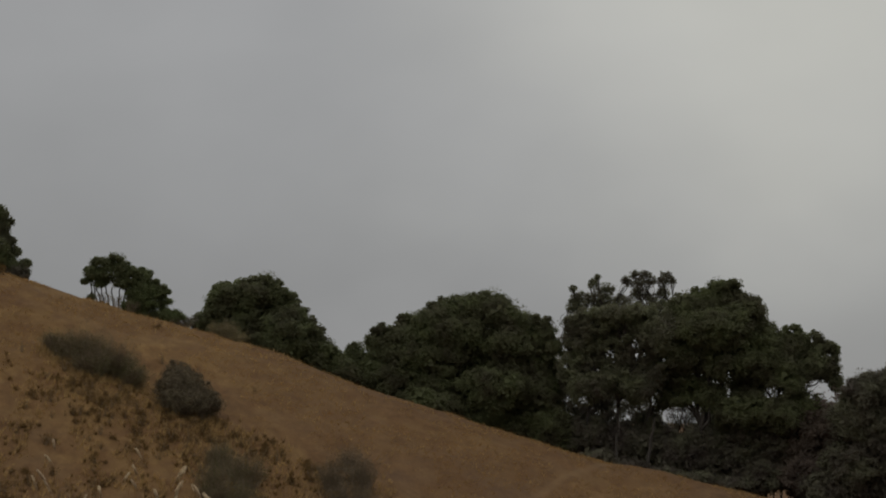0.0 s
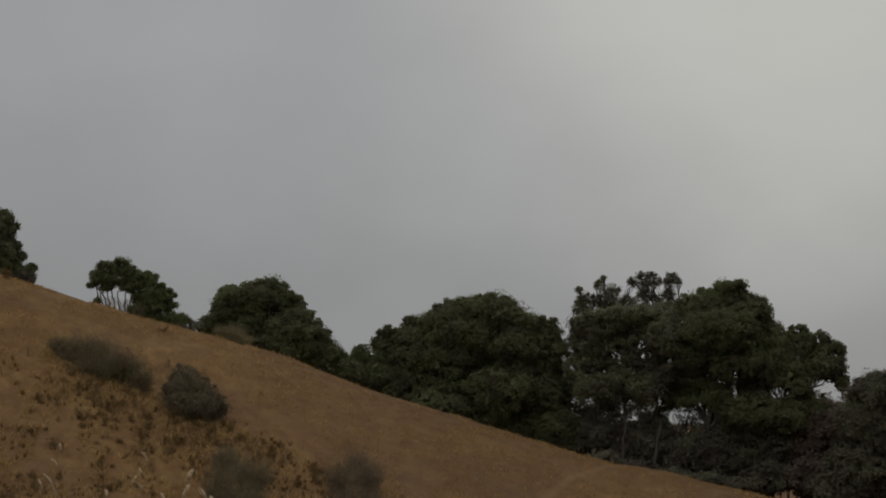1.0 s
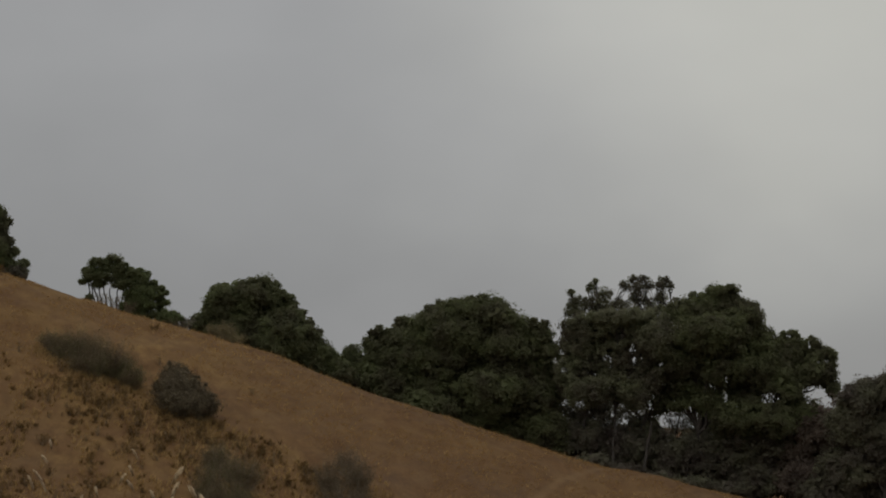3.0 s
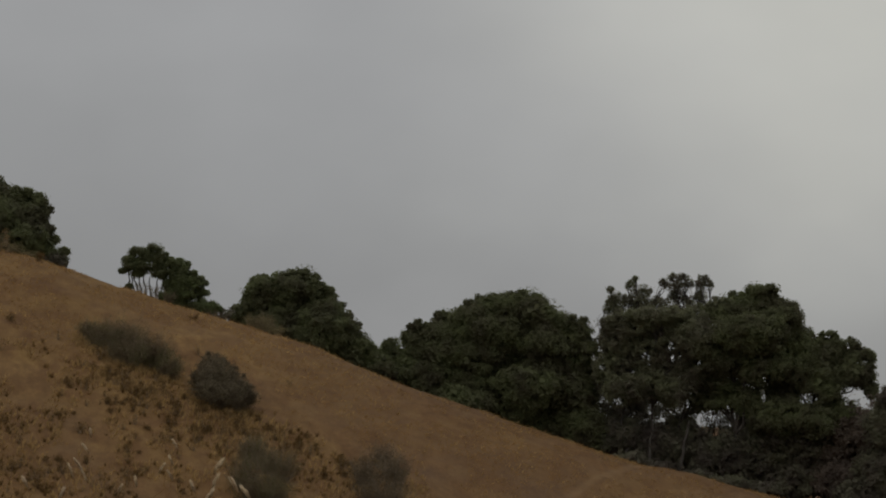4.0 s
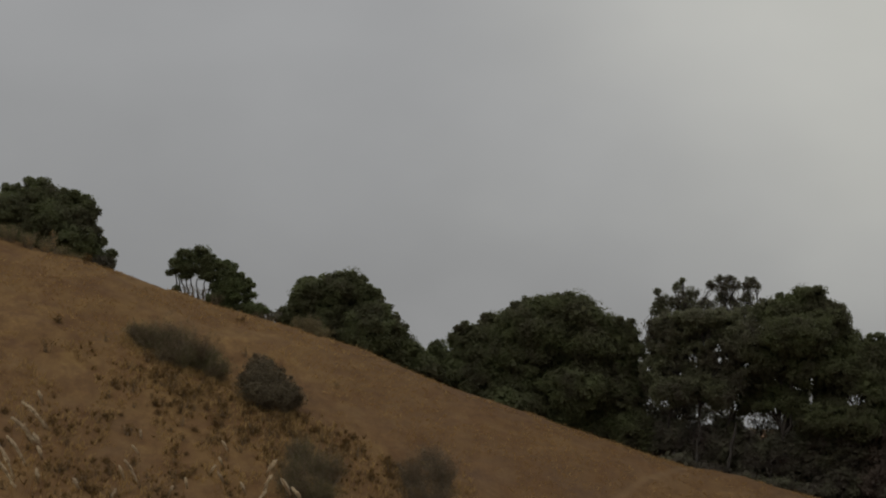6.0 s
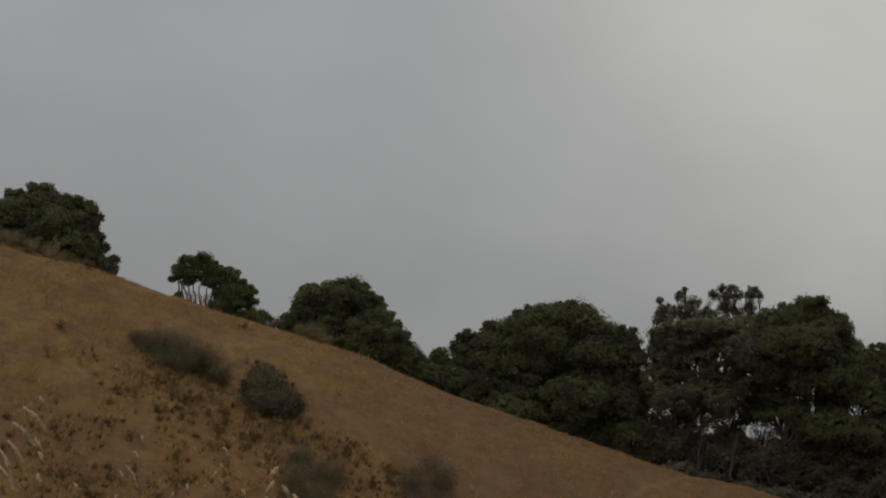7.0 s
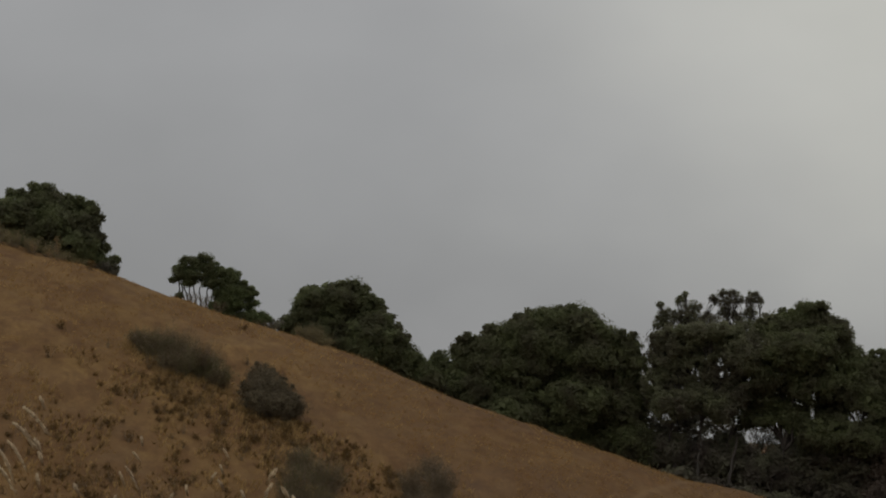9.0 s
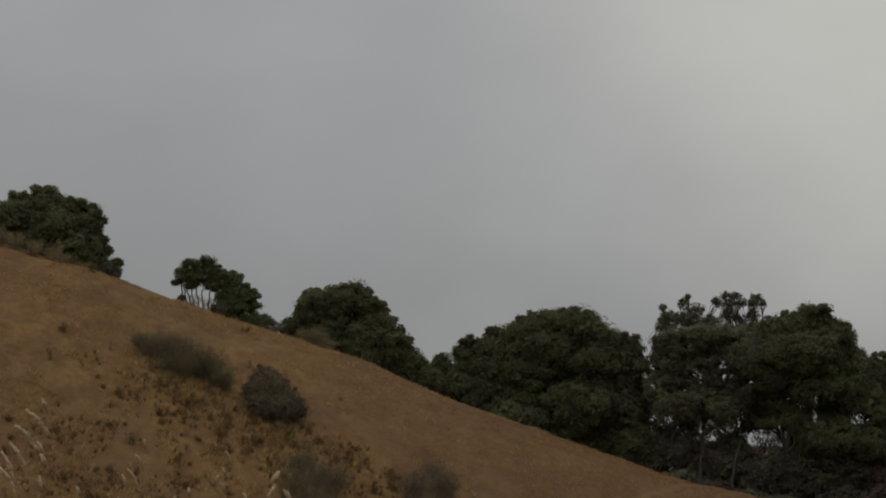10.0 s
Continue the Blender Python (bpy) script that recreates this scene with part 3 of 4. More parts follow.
tree(3, -13.52, 266, [
    (-2.5, 4.56, 1.37, 1.37), (-0.42, 5.06, 1.92, 1.25), (0.92, 4.56, 1.33, 1.08), (-1.25, 3.1, 2.92, 1.67), (2.17, 3.14, 1.33, 1.17),
    (3.56, 1.56, 1.33, 1.25), (5.23, 0.14, 1.08, 0.92), (6.35, -0.65, 0.92, 0.75), (-3.75, 2.98, 0.92, 0.92), (1.68, 1.64, 2.5, 1.87),
    (-0.82, 1.72, 2.29, 1.25), (-2.7, 1.97, 1.67, 1.08), (0.85, 0.72, 2.29, 1.08), (3.56, -0.03, 1.75, 1.08), (5.77, -0.86, 1.25, 0.83),
    (2.72, 2.39, 1.25, 1.25), (4.39, 0.89, 1.08, 1.0),
], [(-0.83, 2.2), (1.67, 1.8)], label="broad dome-shaped dark green oak behind the crest", tips=[
    (-2.83, 5.58, 0.21, 0.21), (-2.38, 5.85, 0.25, 0.21), (-3.23, 5.19, 0.21, 0.25), (-3.54, 4.55, 0.21, 0.25), (-3.81, 4.0, 0.21, 0.29),
    (-4.07, 3.23, 0.33, 0.33), (-4.6, 2.84, 0.33, 0.29), (-0.34, 6.22, 0.29, 0.17), (0.49, 6.29, 0.29, 0.17), (1.34, 5.98, 0.25, 0.21),
    (1.87, 5.38, 0.21, 0.21), (2.51, 4.98, 0.25, 0.21), (2.69, 4.53, 0.29, 0.21), (3.3, 3.92, 0.25, 0.21), (3.88, 3.15, 0.25, 0.21), (4.61, 2.46, 0.25, 0.21),
])
tree(4, -6.44, 270, [
    (-0.16, 3.78, 0.63, 0.59), (0.35, 3.02, 0.76, 0.68), (-0.58, 3.02, 0.59, 0.59),
], [(0.0, 2.2)], label="small thin young oak between two large ones", leaves=BAY_OAK, leaf=(0.14, 0.10), girth=0.08, cover=0.6, solid=False)
tree(5, 1.51, 268, [
    (-6.05, 6.51, 1.18, 1.01), (-3.44, 7.69, 1.18, 1.01), (-4.41, 7.1, 1.51, 1.09), (-1.47, 8.45, 1.76, 1.26), (-2.52, 8.11, 1.09, 1.01),
    (0.42, 9.12, 1.59, 1.09), (1.68, 9.2, 1.43, 1.09), (2.73, 8.7, 1.18, 1.09), (3.57, 8.03, 1.26, 1.09), (4.71, 7.52, 1.51, 1.09),
    (5.85, 7.1, 1.05, 1.2), (6.6, 6.4, 0.6, 0.55), (-2.52, 5.76, 3.36, 1.93), (1.68, 5.76, 3.78, 2.18), (5.25, 4.5, 1.76, 1.93), (-5.46, 4.91, 2.01, 1.68),
    (-0.84, 7.44, 2.94, 1.68), (3.36, 6.18, 2.52, 1.89), (-1.68, 3.66, 2.94, 1.76), (2.31, 3.24, 2.94, 1.93), (5.66, 2.4, 1.76, 1.93),
    (-5.04, 3.87, 1.89, 1.26), (-5.45, 3.03, 2.1, 1.34), (-2.52, 1.98, 2.52, 1.59), (0.84, 1.35, 2.94, 1.85), (4.19, 0.51, 2.52, 1.85),
    (6.5, 0.09, 1.68, 1.76),
], [(-0.84, 3.2), (1.68, 3.0)], label="large spreading evergreen oak with a dense rounded crown", gaps=[(8.85, 2.4, 0.4, 0.26), (7.68, 4.91, 0.26, 0.22), (6.95, 8.3, 0.16, 0.35), (6.85, 7.3, 0.14, 0.2)], tips=[
    (-2.34, 9.53, 0.29, 0.29), (-1.52, 9.85, 0.29, 0.21), (-0.68, 10.01, 0.34, 0.21), (0.78, 10.23, 0.29, 0.21), (1.62, 10.35, 0.38, 0.21),
    (2.68, 10.09, 0.34, 0.25), (3.32, 9.69, 0.25, 0.25), (-4.42, 8.65, 0.38, 0.25), (-6.08, 8.09, 0.25, 0.25), (-6.61, 7.65, 0.25, 0.29),
    (-6.96, 7.0, 0.21, 0.34), (5.46, 8.68, 0.21, 0.25), (6.22, 8.45, 0.25, 0.25),
])
tree(6, 12.75, 270, [
    (-2.9, 13.5, 0.4, 0.5), (-3.15, 13.0, 0.45, 0.4),
    (-3.02, 14.4, 0.24, 0.28), (-2.59, 13.89, 0.43, 0.34), (-1.53, 14.78, 0.34, 0.39), (-1.15, 15.17, 0.2, 0.29), (-0.56, 14.4, 0.66, 0.44),
    (-0.81, 13.81, 0.82, 0.48), (1.05, 15.0, 0.41, 0.39), (1.65, 15.45, 0.36, 0.29), (2.33, 15.45, 0.46, 0.29), (2.88, 14.96, 0.3, 0.44),
    (1.94, 14.7, 0.61, 0.48), (2.02, 13.98, 0.71, 0.48), (3.98, 15.45, 0.41, 0.29), (4.36, 15.0, 0.36, 0.39), (3.68, 14.91, 0.3, 0.44),
    (3.76, 14.15, 0.46, 0.39), (0.46, 13.7, 0.41, 0.34), (-1.87, 13.64, 0.71, 0.39), (3.0, 13.7, 0.46, 0.39), (0.84, 13.11, 1.35, 0.59),
    (3.39, 13.11, 1.01, 0.47), (-2.33, 13.1, 0.72, 0.47), (-0.64, 13.3, 1.01, 0.5),
], [(-2.33, 6.5), (-1.06, 7.0), (1.48, 7.0), (2.33, 7.5), (3.68, 7.0)], label="tall thin-leaved grey-green tree with light showing through its top", leaves=BAY, leaf=(0.10, 0.06), spray=0.11, knolls=3, cover=0.28, girth=0.06, ragged=0.6, solid=False, gaps=[(2.33, 13.2, 0.18, 0.22)])
tree(9, 12.36, 266, [
    (-2.31, 10.93, 1.0, 0.92), (0.82, 11.6, 2.5, 0.58), (3.32, 11.35, 1.42, 0.83), (-0.22, 10.93, 2.33, 1.12), (2.07, 10.93, 1.92, 1.12),
    (-2.02, 9.68, 1.5, 1.5), (0.81, 8.84, 2.5, 1.67), (-2.44, 7.17, 1.42, 1.58), (3.32, 9.68, 1.5, 1.5), (0.18, 6.59, 1.83, 1.17),
    (2.89, 7.46, 1.37, 1.25), (2.05, 5.92, 1.42, 1.08), (-1.7, 6.01, 1.42, 1.08),
], [(-1.46, 4.5), (0.42, 5.0), (2.5, 4.5)], label="dull brown-green oak with gaps in its lower boughs", leaves=BAY, leaf=(0.15, 0.12), spray=0.30, cover=0.66, girth=0.15, ragged=0.2, solid=False, gaps=[(-0.98, 7.38, 0.22, 0.17), (-0.06, 8.63, 0.26, 0.26), (0.27, 8.22, 0.13, 0.31), (-2.07, 5.17, 0.39, 0.26), (-1.53, 5.51, 0.13, 0.22), (1.81, 9.34, 0.22, 0.31), (2.02, 8.51, 0.17, 0.39), (2.48, 8.67, 0.17, 0.26), (-3.23, 7.67, 0.26, 0.22), (3.81, 8.09, 0.26, 0.17), (3.09, 5.17, 0.26, 0.35), (3.38, 5.84, 0.17, 0.22), (0.38, 4.55, 0.22, 0.22), (2.49, 12.35, 0.17, 0.22)])
tree(7, 21.2, 267, [
    (-2.73, 14.13, 1.84, 1.09), (-0.42, 15.05, 1.25, 0.92), (-0.64, 13.96, 2.09, 1.09), (1.08, 13.71, 1.25, 1.25), (1.75, 14.13, 0.67, 0.71),
    (-1.47, 14.38, 1.25, 1.0), (-1.28, 12.28, 2.93, 1.76), (2.07, 11.44, 2.3, 1.76), (4.58, 11.1, 1.45, 1.3),
    (6.3, 10.7, 0.8, 0.6), (7.2, 9.9, 0.5, 0.8), (6.24, 9.98, 0.92, 0.84), (-4.0, 10.61, 1.84, 1.76),
    (-0.03, 9.98, 2.76, 1.42), (3.31, 9.56, 2.34, 1.42), (5.61, 9.35, 1.25, 0.75), (1.62, 7.68, 1.67, 1.09), (-3.18, 8.43, 1.76, 0.92),
    (-1.39, 7.47, 1.17, 1.17), (-4.98, 7.68, 0.92, 1.25), (-3.19, 7.18, 1.09, 0.38), (4.14, 8.35, 1.67, 1.09), (6.9, 9.27, 1.09, 0.59),
    (0.57, 6.22, 1.92, 1.34), (3.08, 6.22, 1.92, 1.51), (5.59, 7.05, 1.51, 1.09),
], [(-4.6, 4.5), (-2.84, 3.2), (-0.84, 5.0), (1.67, 4.5)], label="large dark evergreen oak with a broad uneven crown", gaps=[(-6.31, 10.77, 0.18, 0.26), (-4.97, 10.19, 0.26, 0.18), (-5.69, 7.26, 0.26, 0.35), (-5.4, 7.93, 0.18, 0.22), (-4.07, 6.13, 0.79, 0.53), (-2.69, 6.42, 0.48, 0.61), (-4.74, 6.09, 0.22, 0.35), (0.0, 9.18, 0.31, 0.26), (-0.05, 7.89, 0.22, 0.4), (-0.18, 7.05, 0.26, 0.22), (0.7, 7.18, 0.26, 0.26), (1.83, 6.84, 0.53, 0.18), (3.3, 7.85, 0.57, 0.4), (2.67, 7.55, 0.35, 0.18), (6.31, 8.31, 0.7, 0.44), (7.06, 7.76, 0.53, 0.44), (7.48, 7.39, 0.44, 0.35), (6.01, 7.55, 0.26, 0.22), (7.03, 10.54, 0.36, 0.17), (6.08, 11.8, 0.13, 0.21), (4.54, 12.43, 0.22, 0.13)], tips=[
    (4.2, 12.64, 0.25, 0.21), (4.79, 12.72, 0.33, 0.17), (5.16, 12.45, 0.21, 0.25), (6.38, 12.15, 0.17, 0.38), (6.63, 11.85, 0.29, 0.33),
    (7.42, 11.4, 0.42, 0.38), (7.92, 11.04, 0.21, 0.38), (7.83, 10.29, 0.21, 0.42), (7.86, 9.62, 0.29, 0.29), (8.07, 8.78, 0.33, 0.25),
    (6.83, 11.1, 0.42, 0.42), (-1.1, 15.91, 0.33, 0.25), (-0.39, 15.91, 0.38, 0.21), (0.29, 16.05, 0.29, 0.21), (0.58, 15.75, 0.25, 0.25),
    (1.08, 14.94, 0.38, 0.25), (1.91, 14.56, 0.38, 0.33), (2.24, 13.93, 0.21, 0.38), (2.45, 13.31, 0.25, 0.21), (2.95, 12.51, 0.38, 0.25),
    (7.94, 8.28, 0.29, 0.42), (-2.48, 15.57, 0.21, 0.21), (-1.85, 15.4, 0.25, 0.21),
])
tree(8, 31.91, 262, [
    (-1.64, 9.96, 1.31, 1.31), (-0.07, 10.37, 1.56, 1.64), (1.78, 10.78, 1.85, 1.85), (-2.14, 8.11, 1.48, 1.64), (0.31, 7.5, 2.87, 2.05),
    (3.2, 9.14, 2.46, 2.46), (2.35, 6.27, 2.46, 2.46),
], [(0.0, 2.5), (2.05, 2.5)], label="dark oak on the lower end of the slope", leaves=OAK_DULL, gaps=[(-4.18, 10.04, 0.52, 0.43), (-3.77, 9.67, 0.43, 0.34)])


# ---- undergrowth below the trees ----
thicket(21, -30.38, 262, [
    (-0.13, 0.8, 0.3, 0.34), (-0.71, 1.05, 0.5, 0.48),
], label="small dark shrub beside the oak on the crest", leaves=OAK_DULL, stems=3, group="undergrowth along the crest")
thicket(37, -19.0, 262, [
    (-0.47, 1.03, 0.57, 0.41), (0.51, 0.62, 0.53, 0.33),
], label="low twiggy brush between two oaks", solid=False, leaves=OAK_DULL, cover=0.4, spray=0.3, leaf=(0.14, 0.08), stems=12)
shrub(22, -35.45, 257, [
    (-1.97, 0.0, 1.48, 1.13, 0.6), (-0.52, 0.0, 0.96, 0.97, 0.6), (0.92, 0.0, 0.52, 0.89, 0.5), (2.16, 0.0, 0.08, 0.72, 0.4), (3.39, 0.0, -0.36, 0.64, 0.25), (-3.41, 0.0, 1.91, 1.13, 0.6),
], label="low grey-green brush in front of the oak", leaves=OLIVE, twigs=110, group="undergrowth along the crest")
shrub(23, -19.09, 261, [
    (-0.31, 0.0, 0.57, 0.57, 0.41), (0.51, 0.0, 0.32, 0.49, 0.37),
], label="low bare twiggy shrub on the crest", leaves=BRUSH, per_twig=4, clumps=0.0, group="undergrowth along the crest")
shrub(41, -23.3, 260.5, [
    (-1.18, 0.0, 1.33, 0.53, 0.16), (-0.28, 0.0, 1.12, 0.61, 0.2), (0.74, 0.0, 0.75, 0.65, 0.2),
], label="low fringe of dry brush at the feet of the small oak", leaves=BRUSH, twigs=260, per_twig=14, group="undergrowth along the crest")
shrub(24, -15.65, 261, [
    (0.02, 0.0, 1.0, 0.9, 0.65), (0.96, 0.0, 0.46, 0.74, 0.49), (-0.88, 0.0, 1.12, 0.61, 0.49),
], label="grey-green shrub on the crest before the oak", leaves=OLIVE, group="undergrowth along the crest")
thicket(28, 12.82, 267, [
    (-2.13, 2.92, 1.88, 1.42), (0.17, 2.3, 1.67, 1.25), (1.63, 2.09, 1.46, 1.17),
], label="thin twiggy brush below the trees", leaves=OAK_DULL, group="undergrowth along the crest", gaps=[(-0.03, 4.7, 0.22, 0.22)])
thicket(29, 19.18, 268, [
    (-2.16, 3.19, 1.68, 1.43), (0.35, 3.19, 1.89, 1.51), (-3.83, 4.87, 1.26, 1.43),
], label="dark shade-grown brush under the oaks", leaves=OAK_DULL, group="undergrowth along the crest", gaps=[(-3.61, 6.86, 0.26, 0.35), (-5.51, 5.69, 0.18, 0.18), (-1.98, 5.73, 0.79, 0.53), (-1.44, 4.85, 0.26, 0.4), (-2.65, 5.69, 0.22, 0.35)])
thicket(30, 23.8, 268, [
    (-1.75, 5.16, 2.1, 2.31), (0.77, 5.58, 2.1, 2.52), (-0.51, 2.65, 2.52, 1.51),
], label="tall dark brush below the large oak", leaves=OAK_DULL, group="undergrowth along the crest", gaps=[(-2.7, 7.78, 0.26, 0.22), (-1.82, 7.91, 0.26, 0.26), (-0.69, 7.57, 0.53, 0.18), (0.79, 8.58, 0.57, 0.4), (0.16, 8.29, 0.35, 0.18), (3.52, 8.29, 0.26, 0.22)])
thicket(31, 27.49, 267, [
    (-0.92, 6.65, 1.88, 2.3), (0.96, 7.48, 1.67, 2.3), (-0.11, 3.73, 2.93, 1.88),
], label="russet-tinged brush at the foot of the oaks", leaves=RUSSET, group="undergrowth along the crest", gaps=[(-2.99, 9.64, 0.57, 0.4), (0.02, 10.1, 0.7, 0.44), (0.77, 9.55, 0.53, 0.44), (1.19, 9.18, 0.44, 0.35), (-0.28, 9.35, 0.26, 0.22)])
thicket(32, 30.91, 264, [
    (-0.95, 4.56, 2.48, 2.27), (1.94, 4.14, 2.48, 2.27), (-2.61, 2.91, 2.07, 1.65),
], label="dark brush at the lower end of the slope", leaves=OAK_DULL, group="undergrowth along the crest")
thicket(33, 11.95, 276, [
    (-0.66, 9.99, 1.56, 1.47), (-2.4, 8.47, 1.56, 2.07), (-0.67, 7.82, 1.56, 1.73), (-2.19, 6.53, 2.16, 1.95), (-0.03, 5.23, 2.38, 2.38),
    (2.13, 4.8, 2.16, 2.59), (3.85, 3.08, 1.95, 2.16), (4.28, 3.51, 1.95, 2.16),
], label="dark thicket behind the thin-leaved tree", solid=False, leaves=OAK_DULL, group="thicket behind the crest", cover=0.6, gaps=[(-0.15, 9.15, 0.23, 0.18), (0.81, 10.45, 0.27, 0.27), (1.15, 10.02, 0.14, 0.32), (-1.28, 6.86, 0.41, 0.27), (-0.71, 7.21, 0.14, 0.23), (-2.48, 9.45, 0.27, 0.23), (4.08, 6.86, 0.27, 0.36), (4.39, 7.55, 0.18, 0.23), (1.27, 6.21, 0.23, 0.23), (2.13, 5.65, 0.18, 0.18), (5.76, 5.69, 0.82, 0.54), (7.19, 6.0, 0.5, 0.64), (6.32, 4.79, 0.27, 0.41), (5.07, 5.65, 0.23, 0.36)])
thicket(34, 21.2, 278, [
    (0.16, 8.57, 1.74, 2.18), (2.12, 8.13, 2.18, 2.18), (-0.07, 5.53, 2.61, 2.18), (-2.9, 5.53, 2.26, 1.65), (3.41, 5.96, 2.39, 2.61),
], label="dark thicket under and behind the large oak", solid=False, leaves=OAK_DULL, group="thicket behind the crest", gaps=[(-3.36, 8.17, 0.82, 0.55), (-1.92, 8.47, 0.5, 0.64), (-2.8, 7.25, 0.27, 0.41), (0.88, 11.34, 0.32, 0.27), (0.83, 9.99, 0.23, 0.41), (0.69, 9.12, 0.27, 0.23), (1.6, 9.25, 0.27, 0.27), (2.78, 8.9, 0.55, 0.18), (4.31, 9.95, 0.59, 0.41), (3.65, 9.64, 0.37, 0.18)])
thicket(35, 27.55, 276, [
    (-0.94, 9.37, 2.16, 2.07), (1.43, 8.81, 2.16, 1.73), (0.33, 6.57, 3.03, 2.59), (3.35, 7.0, 2.16, 2.59),
], label="dark thicket between the oaks", leaves=OAK_DULL, group="thicket behind the crest", gaps=[(-3.75, 10.35, 0.54, 0.18), (-2.23, 11.39, 0.59, 0.41), (-2.88, 11.08, 0.36, 0.18), (0.89, 11.86, 0.73, 0.45), (1.66, 11.3, 0.54, 0.45), (2.09, 10.91, 0.45, 0.36), (0.58, 11.08, 0.27, 0.23)])
thicket(39, 18.33, 271, [
    (-0.47, 6.13, 1.1, 1.1), (0.8, 5.83, 1.02, 0.93),
], label="bare twiggy sapling under the large oak", solid=False, leaves=OAK_DULL, cover=0.2, spray=0.3, leaf=(0.14, 0.08), stems=14)
thicket(40, 15.99, 264, [
    (-4.8, 1.33, 1.49, 0.48), (-2.74, 0.79, 1.65, 0.43), (-0.27, 0.26, 1.9, 0.43), (2.21, -0.15, 1.9, 0.43), (4.68, -0.57, 1.9, 0.48),
], label="low dark brush along the edge of the grass", leaves=OAK_DULL, spray=0.32, leaf=(0.2, 0.12), stems=4)
thicket(36, -5.33, 274, [
    (-1.28, 3.38, 1.5, 1.07), (0.44, 3.38, 1.5, 1.29),
], label="dark thicket in the gap between two oaks", leaves=OAK_DULL, group="thicket behind the crest")
shrub(38, -33.59, 256, [
    (-0.24, 0.0, 1.72, 0.2, 0.24), (-0.84, 0.0, 0.64, 0.24, 0.16), (-2.04, 0.0, 1.33, 0.16, 0.16),
], label="small dry bush with pale seed plumes", leaves=PALE_STRAW, twigs=260, per_twig=14, group="undergrowth along the crest")


# ---- shrubs on the open slope ----
shrub(51, -22.93, 236.1, [
    (-2.43, 2.95, 2.42, 1.56, 0.99), (-0.65, 2.63, 2.18, 1.81, 1.4), (1.33, 1.06, 1.18, 1.79, 1.47), (2.89, -0.2, 0.01, 0.98, 1.06),
    (0.02, 0.16, 0.88, 2.04, 1.02), (1.98, 0.58, 0.52, 1.46, 1.06), (-1.59, 1.95, 1.81, 1.64, 0.9), (-3.1, 3.3, 2.6, 0.8, 0.7),
], label="wide low grey-green brush leaning down the slope", leaves=BRUSH_GREEN)
shrub(52, -16.45, 233.4, [
    (-1.3, 6.43, 3.25, 0.95, 0.84), (-0.55, 4.23, 2.46, 1.19, 1.03), (-0.09, 0.34, 1.0, 2.1, 1.01), (-1.33, 1.39, 1.84, 0.93, 1.17),
    (0.41, 2.97, 1.75, 1.1, 1.02), (1.1, 0.9, 1.1, 1.0, 0.95), (-0.95, 5.6, 3.1, 0.75, 0.7),
], label="rounded dark coyote brush on the dry slope", leaves=BRUSH_DARK, twigs=190, per_twig=30, clumps=0.03, leaf=(0.10, 0.055))
shrub(53, -12.93, 220.3, [
    (-0.92, 5.67, 3.26, 1.2, 1.06), (0.62, 3.36, 2.18, 1.61, 1.33), (-1.27, 0.16, 1.66, 1.24, 1.38), (0.16, -1.73, 0.52, 2.26, 1.37),
], label="dark green-grey brush low on the slope", leaves=BRUSH_GREEN)
shrub(54, -5.84, 226.9, [
    (-0.31, 7.11, 3.38, 1.03, 0.88), (-1.17, 1.75, 2.08, 1.29, 1.22), (0.72, 3.85, 2.25, 1.16, 1.3), (0.05, -1.09, 0.71, 2.05, 1.27),
], label="thin grey twiggy brush on the slope", leaves=BRUSH, twigs=130, per_twig=32)

# straw tussocks, thick round the feet of the shrubs
skirt_rng = random.Random(8)
skirts = []
for x, y, half in SHRUB_FEET:
    for _ in range(int(34 * half)):
        skirts.append((x + skirt_rng.gauss(0, 0.62) * half, y - abs(skirt_rng.gauss(0, 0.35)) - 0.25 * half))
for _ in range(420):
    f = skirt_rng.uniform(0, 1)
    skirts.append((-24.8 + 12.0 * f + skirt_rng.gauss(0, 0.6), 232.6 - 1.2 * f + skirt_rng.gauss(0, 1.7)))
tussocks = new("straw_tussocks", grass_sward(12, 2600, 0.22, 0.55, -32, -3, 205, 234, 10, 0.024, -0.1, 0.30, "straw_tussocks", PALE_STRAW, skirts))
tagged(tussocks, "taller pale straw tussocks between the weeds", "grass", kind="stuff")


# ---- weeds among the grass ----
def weed_kind(seed, height, spread, leaves, label, material=WEED, size=(0.115, 0.06)):
    rng = np.random.default_rng(seed)
    thing = root("weed", 0, 0, -40, label, "weed", "weeds on the slope")
    tubes, cs = [], []
    for _ in range(int(rng.integers(4, 8))):
        d = rng.normal(size=2) * spread
        end = (d[0], d[1], height * rng.uniform(0.55, 1.05))
        p, r = branch(rng, (d[0] * 0.15, d[1] * 0.15, -0.05), end, 0.022, 0.007, 0.05, 4)
        tubes.append(tube(p, r, 4))
        for q in p[1:]:
            cs.append(np.array(q) + rng.normal(size=(leaves, 3)) * np.array((0.11, 0.11, 0.09)))
    tagged(part("stem_tangle", mesh_of("stem_tangle", *join_tubes(tubes), STEM), thing), kind="stuff")
    c = np.concatenate(cs)
    v, f = leaf_faces(rng, c, unit(rng, len(c)), *size)
    tagged(part("foliage", mesh_of("foliage", v, f, material), thing), kind="stuff")
    return thing


